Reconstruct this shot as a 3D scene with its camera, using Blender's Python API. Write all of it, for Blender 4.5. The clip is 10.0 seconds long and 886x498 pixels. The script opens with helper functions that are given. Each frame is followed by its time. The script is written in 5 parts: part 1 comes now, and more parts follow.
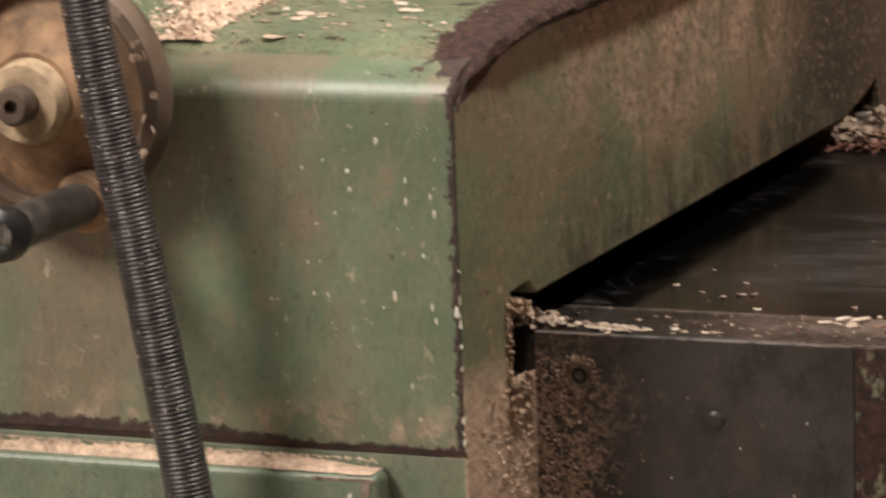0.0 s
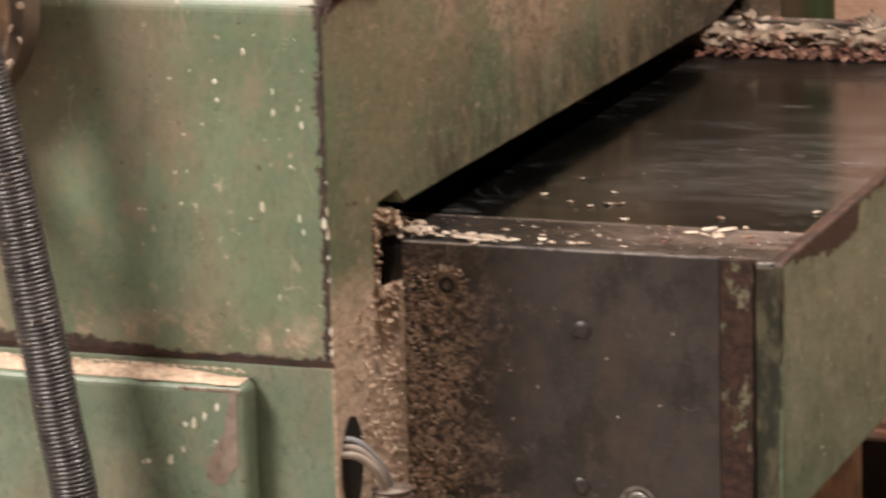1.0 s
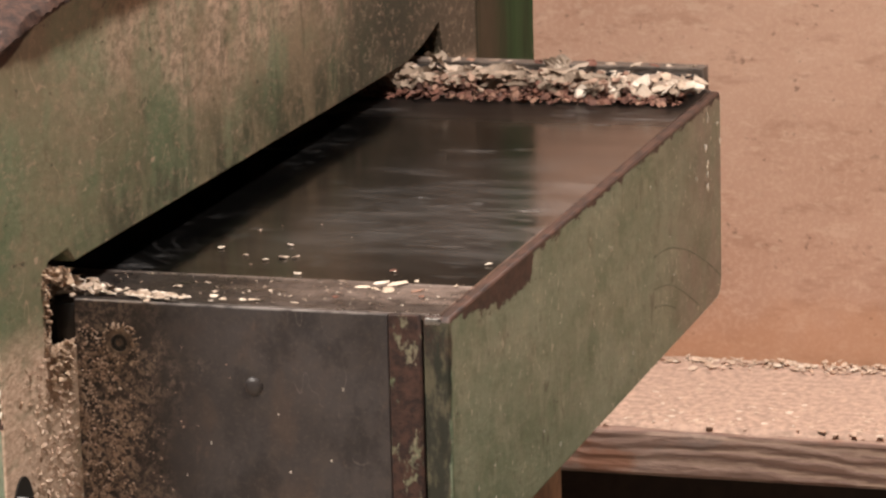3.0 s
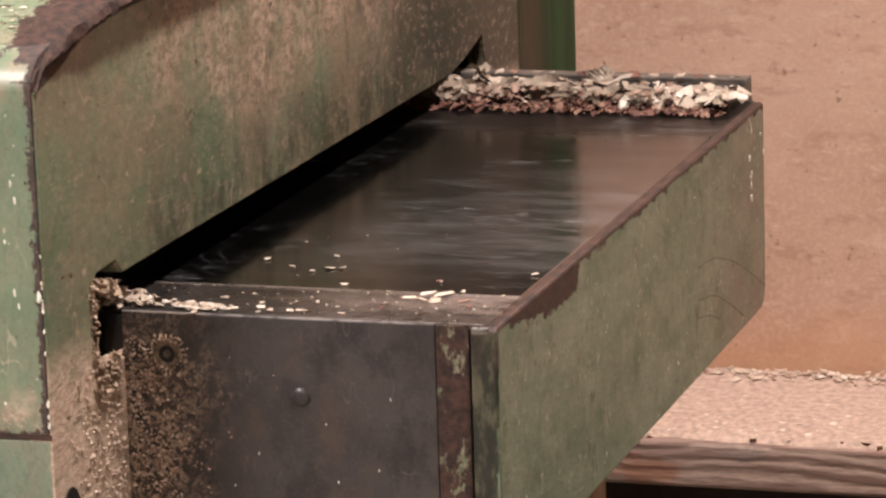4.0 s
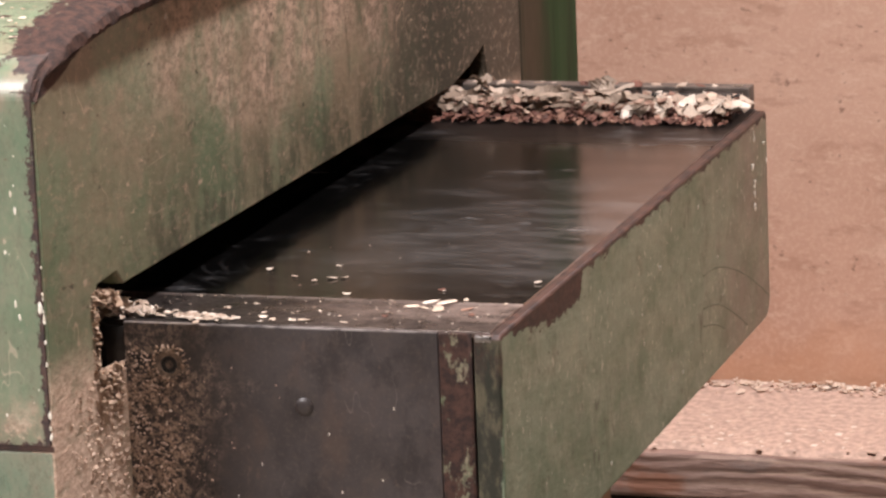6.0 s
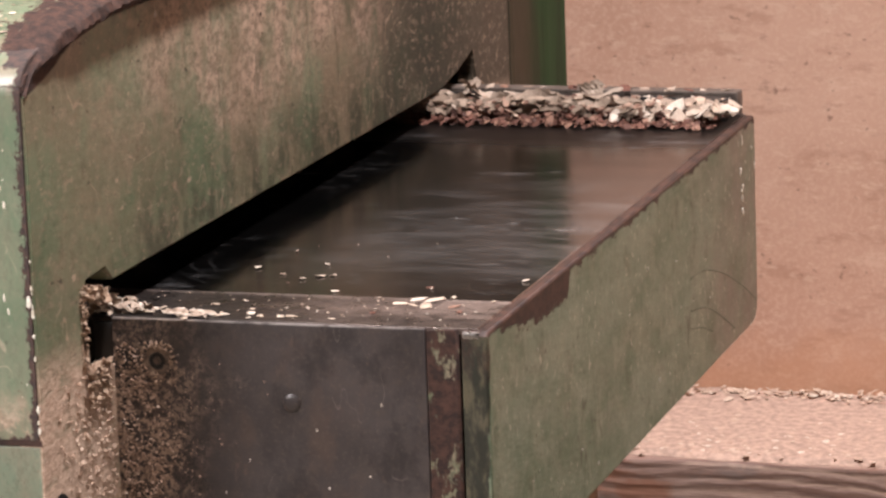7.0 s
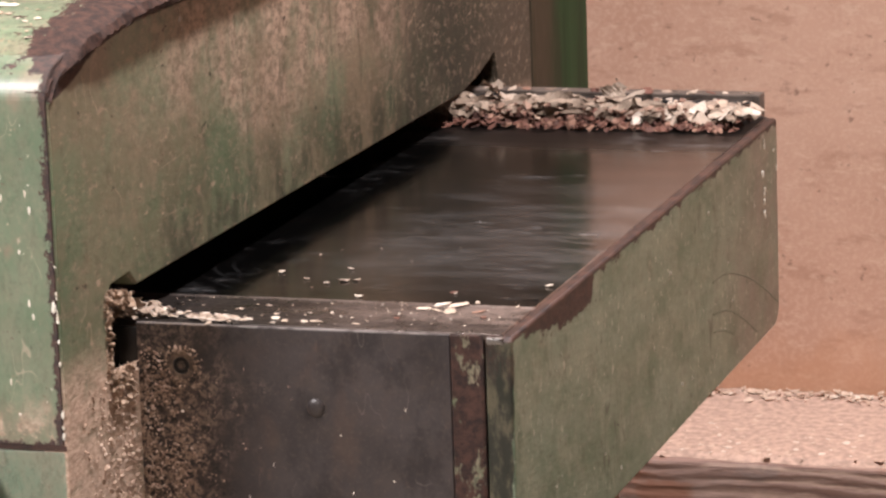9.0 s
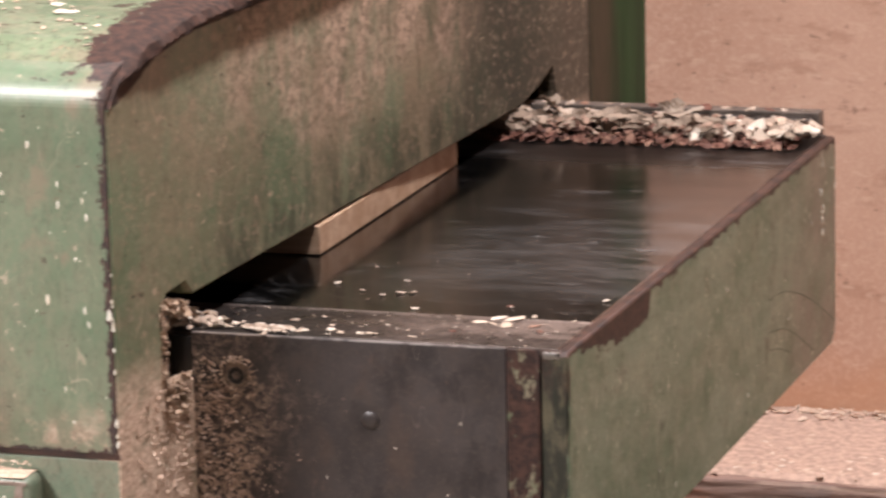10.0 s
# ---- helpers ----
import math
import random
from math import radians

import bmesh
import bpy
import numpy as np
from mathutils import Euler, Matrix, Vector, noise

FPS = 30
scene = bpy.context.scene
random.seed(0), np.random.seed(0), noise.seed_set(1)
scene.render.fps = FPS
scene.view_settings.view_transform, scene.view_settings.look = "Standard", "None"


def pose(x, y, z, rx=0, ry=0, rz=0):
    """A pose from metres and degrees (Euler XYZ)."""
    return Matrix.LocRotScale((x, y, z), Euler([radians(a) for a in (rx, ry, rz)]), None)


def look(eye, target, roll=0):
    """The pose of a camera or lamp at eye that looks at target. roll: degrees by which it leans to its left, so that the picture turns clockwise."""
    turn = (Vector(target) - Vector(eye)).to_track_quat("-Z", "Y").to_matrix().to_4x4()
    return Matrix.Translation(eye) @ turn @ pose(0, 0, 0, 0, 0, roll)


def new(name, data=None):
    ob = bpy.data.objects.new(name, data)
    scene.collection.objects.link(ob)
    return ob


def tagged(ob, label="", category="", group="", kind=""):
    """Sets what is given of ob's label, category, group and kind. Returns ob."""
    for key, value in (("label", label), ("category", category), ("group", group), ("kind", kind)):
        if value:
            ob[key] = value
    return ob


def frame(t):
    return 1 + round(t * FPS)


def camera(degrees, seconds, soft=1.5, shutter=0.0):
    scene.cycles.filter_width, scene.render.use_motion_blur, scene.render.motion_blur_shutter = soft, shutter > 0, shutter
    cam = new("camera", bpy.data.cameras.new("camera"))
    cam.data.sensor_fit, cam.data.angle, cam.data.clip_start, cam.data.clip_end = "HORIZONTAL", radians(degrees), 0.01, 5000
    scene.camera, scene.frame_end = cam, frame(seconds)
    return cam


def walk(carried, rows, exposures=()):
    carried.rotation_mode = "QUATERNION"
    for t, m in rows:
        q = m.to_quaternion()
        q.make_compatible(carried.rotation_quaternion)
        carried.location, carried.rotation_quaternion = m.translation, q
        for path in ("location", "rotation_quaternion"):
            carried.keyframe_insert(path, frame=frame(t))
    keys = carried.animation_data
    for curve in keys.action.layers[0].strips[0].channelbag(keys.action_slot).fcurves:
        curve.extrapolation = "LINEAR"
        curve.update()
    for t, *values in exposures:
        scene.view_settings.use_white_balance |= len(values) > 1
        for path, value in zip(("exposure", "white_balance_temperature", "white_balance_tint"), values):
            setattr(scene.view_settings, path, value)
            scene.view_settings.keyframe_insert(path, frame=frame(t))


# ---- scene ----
cam = camera(13.0, 10.0, 2.5, 0.5)
PATH = [
    (0, (0.5289, -1.9673, 1.3089), (-0.2103, -0.1490, 0.9253), -1.99),
    (0.5, (0.5290, -1.9658, 1.3091), (-0.1758, -0.1393, 0.9003), -1.81),
    (1, (0.5360, -1.9640, 1.3253), (-0.1432, -0.1364, 0.8796), -1.51),
    (1.2, (0.5454, -1.9536, 1.3370), (-0.1071, -0.1196, 0.8780), -1.65),
    (1.5, (0.5595, -1.9380, 1.3547), (-0.0687, -0.1021, 0.8699), -1.84),
    (1.7, (0.5776, -1.9438, 1.3482), (-0.0530, -0.1070, 0.8700), -2.04),
    (1.8, (0.5866, -1.9467, 1.3450), (-0.0286, -0.1019, 0.8778), -2.14),
    (2, (0.6047, -1.9526, 1.3385), (0.0224, -0.0926, 0.8898), -2.34),
    (2.2, (0.5904, -1.9463, 1.3502), (0.0299, -0.0811, 0.8953), -1.99),
    (3.3, (0.5962, -1.9496, 1.3626), (0.0207, -0.0876, 0.9133), -1.33),
    (3.5, (0.5953, -1.9537, 1.3608), (0.0085, -0.0940, 0.9169), -1.64),
    (4, (0.5904, -1.9540, 1.3595), (0.0011, -0.0953, 0.9148), -1.81),
    (4.5, (0.5869, -1.9527, 1.3452), (-0.0015, -0.0907, 0.9132), -1.98),
    (5, (0.5914, -1.9407, 1.3526), (0.0107, -0.0754, 0.9246), -2.25),
    (5.5, (0.5896, -1.9485, 1.3539), (0.0043, -0.0852, 0.9230), -2.37),
    (5.7, (0.5897, -1.9480, 1.3529), (-0.0003, -0.0872, 0.9177), -2.42),
    (6.8, (0.5903, -1.9521, 1.3363), (-0.0016, -0.0881, 0.9181), -1.85),
    (7, (0.5922, -1.9556, 1.3348), (0.0049, -0.0904, 0.9149), -2.00),
    (7.5, (0.5905, -1.9535, 1.3311), (-0.0029, -0.0904, 0.9105), -2.40),
    (8, (0.5961, -1.9529, 1.3327), (0.0047, -0.0901, 0.9081), -2.50),
    (8.5, (0.5977, -1.9577, 1.3318), (0.0121, -0.0906, 0.9183), -2.46),
    (9, (0.5872, -1.9572, 1.3430), (-0.0069, -0.0951, 0.9189), -1.95),
    (9.5, (0.5891, -1.9528, 1.3342), (-0.0034, -0.0877, 0.9214), -1.85),
    (10, (0.5809, -1.9510, 1.3408), (-0.0379, -0.0953, 0.9246), -1.30),
]
walk(cam, [(t, look(eye, target, roll)) for t, eye, target, roll in PATH],
     [(0.0, -0.74, 7100, 11), (0.5, -0.50, 7100, 11), (1.0, -0.22, 7100, 12), (2.0, -0.02, 7000, 12), (3.6, -0.04, 7000, 12), (4.4, 0.06, 6450, 16), (10.0, 0.06, 6450, 16)])

# ---- world and light ----
world = bpy.data.worlds.new("world")
scene.world = world
world.use_nodes = True
world.node_tree.nodes["Background"].inputs[0].default_value = (0.9, 0.75, 0.62, 1)
world.node_tree.nodes["Background"].inputs[1].default_value = 0.02


def area_lamp(name, where, target, size_x, size_y, watts, colour):
    data = bpy.data.lights.new(name, "AREA")
    data.shape, data.size, data.size_y, data.energy, data.color = "RECTANGLE", size_x, size_y, watts, colour
    ob = new(name, data)
    ob.matrix_world = look(where, target)
    return ob


WARM = (1.0, 0.96, 0.93)
area_lamp("lamp_light", (-1.45, -1.95, 2.72), (-1.45, -1.95, 0.0), 0.85, 1.2, 190, WARM)
area_lamp("lamp_light", (0.28, 0.05, 2.72), (0.28, 0.05, 0.0), 0.16, 1.2, 87, WARM)

# ---- helpers ----
XW, YP, TOP = -0.218, -0.106, 0.85   # face of the head, side cover, table top
rng = random.Random(7)


def thing(name, base, label, category, group="", kind=""):
    ob = new(name)
    ob.empty_display_size = 0.05
    ob.location = base
    return tagged(ob, label, category, group, kind)


def base_of(ob):
    p = Vector(ob.location)
    while ob.parent:
        ob = ob.parent
        p = p + Vector(ob.location)
    return p


def smooth_by_angle(bm, degrees=35):
    for f in bm.faces:
        f.smooth = f.calc_area() < 0.0012   # broad flat faces stay flat
    for e in bm.edges:
        if len(e.link_faces) == 2:
            e.smooth = e.calc_face_angle(0) < radians(degrees)


def part(name, bm, material, parent=None, label="", shift=True, flat=False):
    """Link a bmesh, built in world metres, as one mesh object."""
    smooth_by_angle(bm)
    if parent is not None and shift:
        bm.transform(Matrix.Translation(-base_of(parent)))
    if flat:
        for f in bm.faces:
            f.smooth = False
    me = bpy.data.meshes.new(name)
    bm.to_mesh(me)
    bm.free()
    for m in (material if isinstance(material, (list, tuple)) else [material]):
        me.materials.append(m)
    ob = new(name, me)
    if parent is not None:
        ob.parent = parent
    return tagged(ob, label)


def box(lo, hi, bevel=0.0, segs=2, bm=None):
    bm = bm or bmesh.new()
    lo, hi = Vector(lo), Vector(hi)
    made = bmesh.ops.create_cube(bm, size=1.0, matrix=Matrix.LocRotScale((lo + hi) / 2, None, hi - lo))
    if bevel:
        edges = list({e for v in made["verts"] for e in v.link_edges})
        bmesh.ops.bevel(bm, geom=edges, offset=bevel, segments=segs, profile=0.5, affect="EDGES")
    return bm


def prism(outline, axis, lo, hi, bevel=0.0, segs=2, bm=None):
    """A closed outline in the two other axes, pushed out along one axis."""
    bm = bm or bmesh.new()

    def at(p, q):
        return {"x": (q, p[0], p[1]), "y": (p[0], q, p[1]), "z": (p[0], p[1], q)}[axis]
    a = [bm.verts.new(at(p, lo)) for p in outline]
    b = [bm.verts.new(at(p, hi)) for p in outline]
    n = len(outline)
    fa, fb = bm.faces.new(a), bm.faces.new(b[::-1])
    for i in range(n):
        bm.faces.new((a[i], b[i], b[(i + 1) % n], a[(i + 1) % n]))
    bmesh.ops.recalc_face_normals(bm, faces=bm.faces)
    if bevel:
        bmesh.ops.bevel(bm, geom=list(fa.edges) + list(fb.edges), offset=bevel, segments=segs, profile=0.5, affect="EDGES")
    return bm


def lathe(profile, where, axis=(0, 0, 1), segs=40, bm=None):
    """Spin a list of (radius, height) about an axis through a place."""
    bm = bm or bmesh.new()
    turn = Vector((0, 0, 1)).rotation_difference(Vector(axis)).to_matrix().to_4x4()
    m = Matrix.Translation(where) @ turn
    rings = []
    for r, h in profile:
        if r < 1e-6:
            rings.append([bm.verts.new(m @ Vector((0, 0, h)))])
        else:
            rings.append([bm.verts.new(m @ Vector((r * math.cos(2 * math.pi * k / segs), r * math.sin(2 * math.pi * k / segs), h))) for k in range(segs)])
    for a, b in zip(rings, rings[1:]):
        for k in range(segs):
            j = (k + 1) % segs
            if len(a) == 1 and len(b) == 1:
                continue
            if len(a) == 1:
                bm.faces.new((a[0], b[k], b[j]))
            elif len(b) == 1:
                bm.faces.new((a[k], a[j], b[0]))
            else:
                bm.faces.new((a[k], a[j], b[j], b[k]))
    bmesh.ops.recalc_face_normals(bm, faces=bm.faces)
    return bm


def tube(points, radius, segs=10, bm=None, ribs=0, rib=0.0, close=True):
    """A tube along a path; with ribs it swells and narrows that many times."""
    bm = bm or bmesh.new()
    pts = [Vector(p) for p in points]
    curve = []
    for i in range(len(pts) - 1):
        p0, p1, p2, p3 = pts[max(i - 1, 0)], pts[i], pts[i + 1], pts[min(i + 2, len(pts) - 1)]
        for k in range(16):
            s = k / 16
            curve.append(0.5 * ((2 * p1) + (p2 - p0) * s + (2 * p0 - 5 * p1 + 4 * p2 - p3) * s * s + (3 * p1 - p0 - 3 * p2 + p3) * s ** 3))
    curve.append(pts[-1])
    lengths = [0.0]
    for a, b in zip(curve, curve[1:]):
        lengths.append(lengths[-1] + (b - a).length)
    count = ribs * 6 if ribs else len(curve) - 1
    rings, side = [], None
    for k in range(count + 1):
        want = lengths[-1] * k / count
        i = min(max(np.searchsorted(lengths, want) - 1, 0), len(curve) - 2)
        s = (want - lengths[i]) / max(lengths[i + 1] - lengths[i], 1e-9)
        p, d = curve[i].lerp(curve[i + 1], s), (curve[i + 1] - curve[i]).normalized()
        if side is None:
            side = d.orthogonal().normalized()
        side = (side - d * side.dot(d)).normalized()
        other = d.cross(side)
        r = radius
        if ribs:
            r -= rib * (0, 0, 0.35, 1, 1, 0.35)[k % 6]
        rings.append([bm.verts.new(p + r * (math.cos(2 * math.pi * j / segs) * side + math.sin(2 * math.pi * j / segs) * other)) for j in range(segs)])
    for a, b in zip(rings, rings[1:]):
        for j in range(segs):
            bm.faces.new((a[j], a[(j + 1) % segs], b[(j + 1) % segs], b[j]))
    if close:
        bm.faces.new(rings[0][::-1])
        bm.faces.new(rings[-1])
    return bm


# ---- materials ----
class Mat:
    """A small builder of node materials in world metres."""

    def __init__(self, name, local=False):
        self.m = bpy.data.materials.new(name)
        self.m.use_nodes = True
        self.t = self.m.node_tree
        self.b = self.t.nodes["Principled BSDF"]
        self.grain = 1.0
        if local:
            self.pos = self.t.nodes.new("ShaderNodeTexCoord").outputs["Object"]
        else:
            self.pos = self.t.nodes.new("ShaderNodeNewGeometry").outputs["Position"]
        self.xyz = self.t.nodes.new("ShaderNodeSeparateXYZ")
        self.t.links.new(self.pos, self.xyz.inputs[0])
        self.x, self.y, self.z = self.xyz.outputs

    def put(self, socket, value):
        if isinstance(value, bpy.types.NodeSocket):
            self.t.links.new(value, socket)
        elif isinstance(value, (tuple, list)) and len(value) == 3 and socket.type == "RGBA":
            socket.default_value = (*value, 1)
        else:
            socket.default_value = value

    def math(self, op, a, b=0.0, clamp=False):
        n = self.t.nodes.new("ShaderNodeMath")
        n.operation, n.use_clamp = op, clamp
        self.put(n.inputs[0], a)
        self.put(n.inputs[1], b)
        return n.outputs[0]

    def noise(self, scale, detail=4.0, rough=0.55, stretch=(1, 1, 1), offset=(0, 0, 0)):
        mp = self.t.nodes.new("ShaderNodeMapping")
        mp.inputs["Scale"].default_value, mp.inputs["Location"].default_value = (stretch[0], stretch[1] * self.grain, stretch[2]), offset
        self.t.links.new(self.pos, mp.inputs[0])
        n = self.t.nodes.new("ShaderNodeTexNoise")
        n.inputs["Scale"].default_value, n.inputs["Detail"].default_value, n.inputs["Roughness"].default_value = scale, detail, rough
        self.t.links.new(mp.outputs[0], n.inputs["Vector"])
        return n.outputs[0]

    def cells(self, scale, stretch=(1, 1, 1), output="Color"):
        mp = self.t.nodes.new("ShaderNodeMapping")
        mp.inputs["Scale"].default_value = stretch
        self.t.links.new(self.pos, mp.inputs[0])
        n = self.t.nodes.new("ShaderNodeTexVoronoi")
        n.inputs["Scale"].default_value = scale
        self.t.links.new(mp.outputs[0], n.inputs["Vector"])
        return n.outputs[output]

    def step(self, value, lo, hi, a=0.0, b=1.0):
        n = self.t.nodes.new("ShaderNodeMapRange")
        n.interpolation_type = "SMOOTHSTEP"
        self.put(n.inputs[0], value)
        for k, v in zip((1, 2, 3, 4), (lo, hi, a, b)):
            self.put(n.inputs[k], v)
        return n.outputs[0]

    def mix(self, k, a, b):
        n = self.t.nodes.new("ShaderNodeMix")
        n.data_type = "RGBA"
        self.put(n.inputs[0], k)
        self.put(n.inputs[6], a)
        self.put(n.inputs[7], b)
        return n.outputs[2]

    def done(self, colour, rough, metal=0.0, height=None, bump=0.2, dist=0.001, spec=0.5):
        self.put(self.b.inputs["Base Color"], colour)
        self.put(self.b.inputs["Roughness"], rough)
        self.put(self.b.inputs["Metallic"], metal)
        self.put(self.b.inputs["Specular IOR Level"], spec)
        if height is not None:
            n = self.t.nodes.new("ShaderNodeBump")
            n.inputs["Strength"].default_value, n.inputs["Distance"].default_value = bump, dist
            self.put(n.inputs["Height"], height)
            self.t.links.new(n.outputs[0], self.b.inputs["Normal"])
        return self.m


GREEN, PALE, DIRT, DUST = (0.095, 0.140, 0.085), (0.175, 0.205, 0.140), (0.165, 0.120, 0.082), (0.60, 0.44, 0.335)
RUST, RUST_DARK = (0.068, 0.034, 0.025), (0.024, 0.015, 0.013)


def worn_paint(name, dirt=(0.48, 0.66), dirt_most=0.75, dust=None, rust=None, specks=0.66, seed=0.0, green=GREEN, pale=PALE, mottled=0.35, oily=None, fine=0.5, speck=(0.36, 0.285, 0.215), grain=1.0, relief=0.25, gloss=0.30, shine=(0.29, 0.62), scratched=0.0):
    """Old machine green with brown grime, worn spots and specks. dust, rust: further masks, made by a function of the builder."""
    m = Mat(name)
    m.grain = grain
    off = (seed, seed * 0.7, seed * 1.3)
    colour = m.mix(m.step(m.noise(16, 5, 0.6, offset=off), 0.35, 0.7), green, pale)
    colour = m.mix(m.step(m.noise(70, 6, 0.7, (1, 1, 0.45), off), 0.42, 0.72, 0, 0.45), colour, (0.20, 0.21, 0.15))
    grime = m.math("MULTIPLY", m.step(m.noise(11, 7, 0.62, (1, 1, 0.5), off), *dirt), dirt_most)
    colour = m.mix(grime, colour, m.mix(m.noise(90, 4), DIRT, (0.26, 0.19, 0.135)))
    streak = m.step(m.noise(60, 3, 0.6, (1, 1, 0.2), off), 0.60, 0.75, 0, 0.3)
    colour = m.mix(streak, colour, (0.085, 0.078, 0.055))
    colour = m.mix(m.step(m.noise(240, 3, 0.6), specks, specks + 0.06, 0, 0.8), colour, (0.30, 0.21, 0.14))
    colour = m.mix(m.step(m.noise(130, 4, 0.65, offset=(3, 1, 2)), 0.67, 0.72, 0, 0.8), colour, RUST_DARK)
    mottle = m.step(m.noise(48, 7, 0.75, (1, 1, 0.6), off), 0.44, 0.66, 0, mottled)
    colour = m.mix(mottle, colour, (0.27, 0.205, 0.150))
    colour = m.mix(m.step(m.noise(85, 6, 0.75, (1, 1, 0.6), (off[0] + 3, 1, 2)), 0.52, 0.68, 0, mottled * 1.2), colour, (0.045, 0.050, 0.034))
    clouds = m.step(m.noise(26, 4, 0.6, offset=off), 0.40, 0.62, 0.25, 1.0)
    colour = m.mix(m.math("MULTIPLY", m.step(m.noise(330, 5, 0.75, (1, 1, 0.75), off), 0.49, 0.60, 0, fine), clouds), colour, speck)
    colour = m.mix(m.step(m.noise(260, 5, 0.75, (1, 1, 0.6), (off[0] + 5, 2, 4)), 0.50, 0.62, 0, fine), colour, (0.045, 0.050, 0.034))
    if scratched:
        smudge = m.step(m.noise(24, 6, 0.65, (1, 1, 0.7), (off[0], 8, 2)), 0.56, 0.66, 0, scratched)
        colour = m.mix(smudge, colour, (0.27, 0.20, 0.145))
        colour = m.mix(m.math("MULTIPLY", hairs(m, 34, (1.3, 1, 0.5), (off[0], 5, 4), 0.0035, 0.54), scratched), colour, (0.42, 0.36, 0.27))
        colour = m.mix(m.step(m.noise(95, 5, 0.7, (1, 1, 1.6), (off[0] + 2, 1, 1)), 0.655, 0.69, 0, 0.8), colour, (0.11, 0.062, 0.042))
        colour = m.mix(m.step(m.noise(120, 4, 0.65, (1, 1, 0.7), (off[0] + 7, 1, 3)), 0.66, 0.70, 0, 0.8), colour, (0.44, 0.37, 0.28))
    if oily:
        colour = m.mix(oily(m), colour, (0.030, 0.037, 0.023))
    rough = m.step(grime, 0, 0.7, *shine)
    height = m.math("ADD", m.noise(260, 4), m.math("MULTIPLY", m.noise(35, 3), 1.5))
    if dust:
        k = dust(m)
        colour = m.mix(k, colour, m.mix(m.step(m.noise(420, 4, 0.7), 0.35, 0.65), (0.32, 0.215, 0.15), DUST))
        rough = m.step(k, 0, 1, rough, 0.9)
        height = m.math("ADD", height, m.math("MULTIPLY", m.math("MULTIPLY", k, m.noise(300, 5, 0.7)), 5))
    if rust:
        k = rust(m)
        colour = m.mix(k, colour, m.mix(m.step(m.noise(180, 5, 0.7), 0.35, 0.65), RUST_DARK, RUST))
        rough = m.step(k, 0, 1, rough, 0.85)
        height = m.math("ADD", height, m.math("MULTIPLY", m.math("MULTIPLY", k, m.noise(500, 4)), 2))
        height = m.math("SUBTRACT", height, m.math("MULTIPLY", k, 1.5))
    return m.done(colour, rough, 0, height, relief, 0.0012, gloss)


def head_dust(m):
    # sawdust caked on the lower column, and a thinner film on the middle of the face
    low = m.math("MULTIPLY", m.step(m.z, 0.862, 0.822), m.step(m.noise(90, 6, 0.7), 0.30, 0.52, 0.45, 1.0))
    far = m.math("MULTIPLY", m.step(m.y, 0.60, 0.76), 0.10)
    return m.math("MAXIMUM", low, far)


def head_rust(m):
    # bare metal along the rounded upper edge, with a ragged border towards the paint
    ragged = m.math("MULTIPLY", m.math("SUBTRACT", m.noise(85, 7, 0.75), 0.5), 0.060)
    top = m.step(m.math("ADD", m.math("SUBTRACT", m.x, XW - 0.026), ragged), 0.0, 0.003)
    rise = m.step(m.y, -0.108, 0.000, 0.9920, 1.0165)
    proud = m.step(m.x, XW + 0.0003, XW + 0.0008)
    return m.math("MAXIMUM", proud, m.math("MULTIPLY", top, m.step(m.math("SUBTRACT", m.math("ADD", m.z, m.math("MULTIPLY", ragged, 0.10)), rise), -0.0005, 0.0012)))


def end_rust(m):
    ragged = m.math("MULTIPLY", m.math("SUBTRACT", m.noise(120, 6, 0.75, (1, 1, 0.8)), 0.5), 0.030)
    wide = m.math("ADD", 0.0050, m.math("SUBTRACT", m.math("MULTIPLY", m.math("MULTIPLY", m.step(m.y, 0.172, 0.160), m.step(m.y, 0.0, 0.11)), 0.0145), m.step(m.y, 0.05, 0.0, 0, 0.002)))
    under = m.math("SUBTRACT", TOP, m.z)
    upper = m.math("MAXIMUM", m.step(m.math("SUBTRACT", m.math("ADD", wide, ragged), under), 0.0, 0.0015), m.step(under, 0.0042, 0.0030))
    front = m.step(m.math("SUBTRACT", m.math("ADD", 0.004, m.math("MULTIPLY", ragged, 0.25)), m.y), 0.0, 0.001)
    return m.math("MAXIMUM", upper, m.math("MULTIPLY", front, m.math("MULTIPLY", m.step(m.z, 0.815, 0.840, 0.0, 0.6), m.step(m.noise(50, 5, 0.7, (1, 1, 0.4)), 0.46, 0.54))))


def panel_rust(m):
    ragged = m.math("MULTIPLY", m.math("SUBTRACT", m.noise(120, 6, 0.8), 0.5), 0.020)
    edge = m.step(m.math("ADD", m.math("SUBTRACT", m.x, XW - 0.0058), ragged), 0.0, 0.0015)
    foot = m.step(m.math("SUBTRACT", m.math("ADD", m.math("ADD", 0.809, ragged), m.step(m.x, -0.30, -0.38, 0, 0.005)), m.z), 0.0, 0.002)
    crest = m.math("MULTIPLY", m.step(m.math("ADD", m.z, m.math("MULTIPLY", ragged, 0.35)), 1.0055, 1.0075), m.math("MULTIPLY", m.step(m.math("ADD", m.x, m.math("MULTIPLY", ragged, 3.0)), -0.268, -0.262), m.step(m.math("ADD", m.noise(55, 5, 0.7, (1, 1, 1), (2, 8, 3)), m.step(m.x, -0.236, -0.224, 0, 0.4)), 0.50, 0.55)))
    return m.math("MAXIMUM", crest, m.math("MAXIMUM", edge, foot))


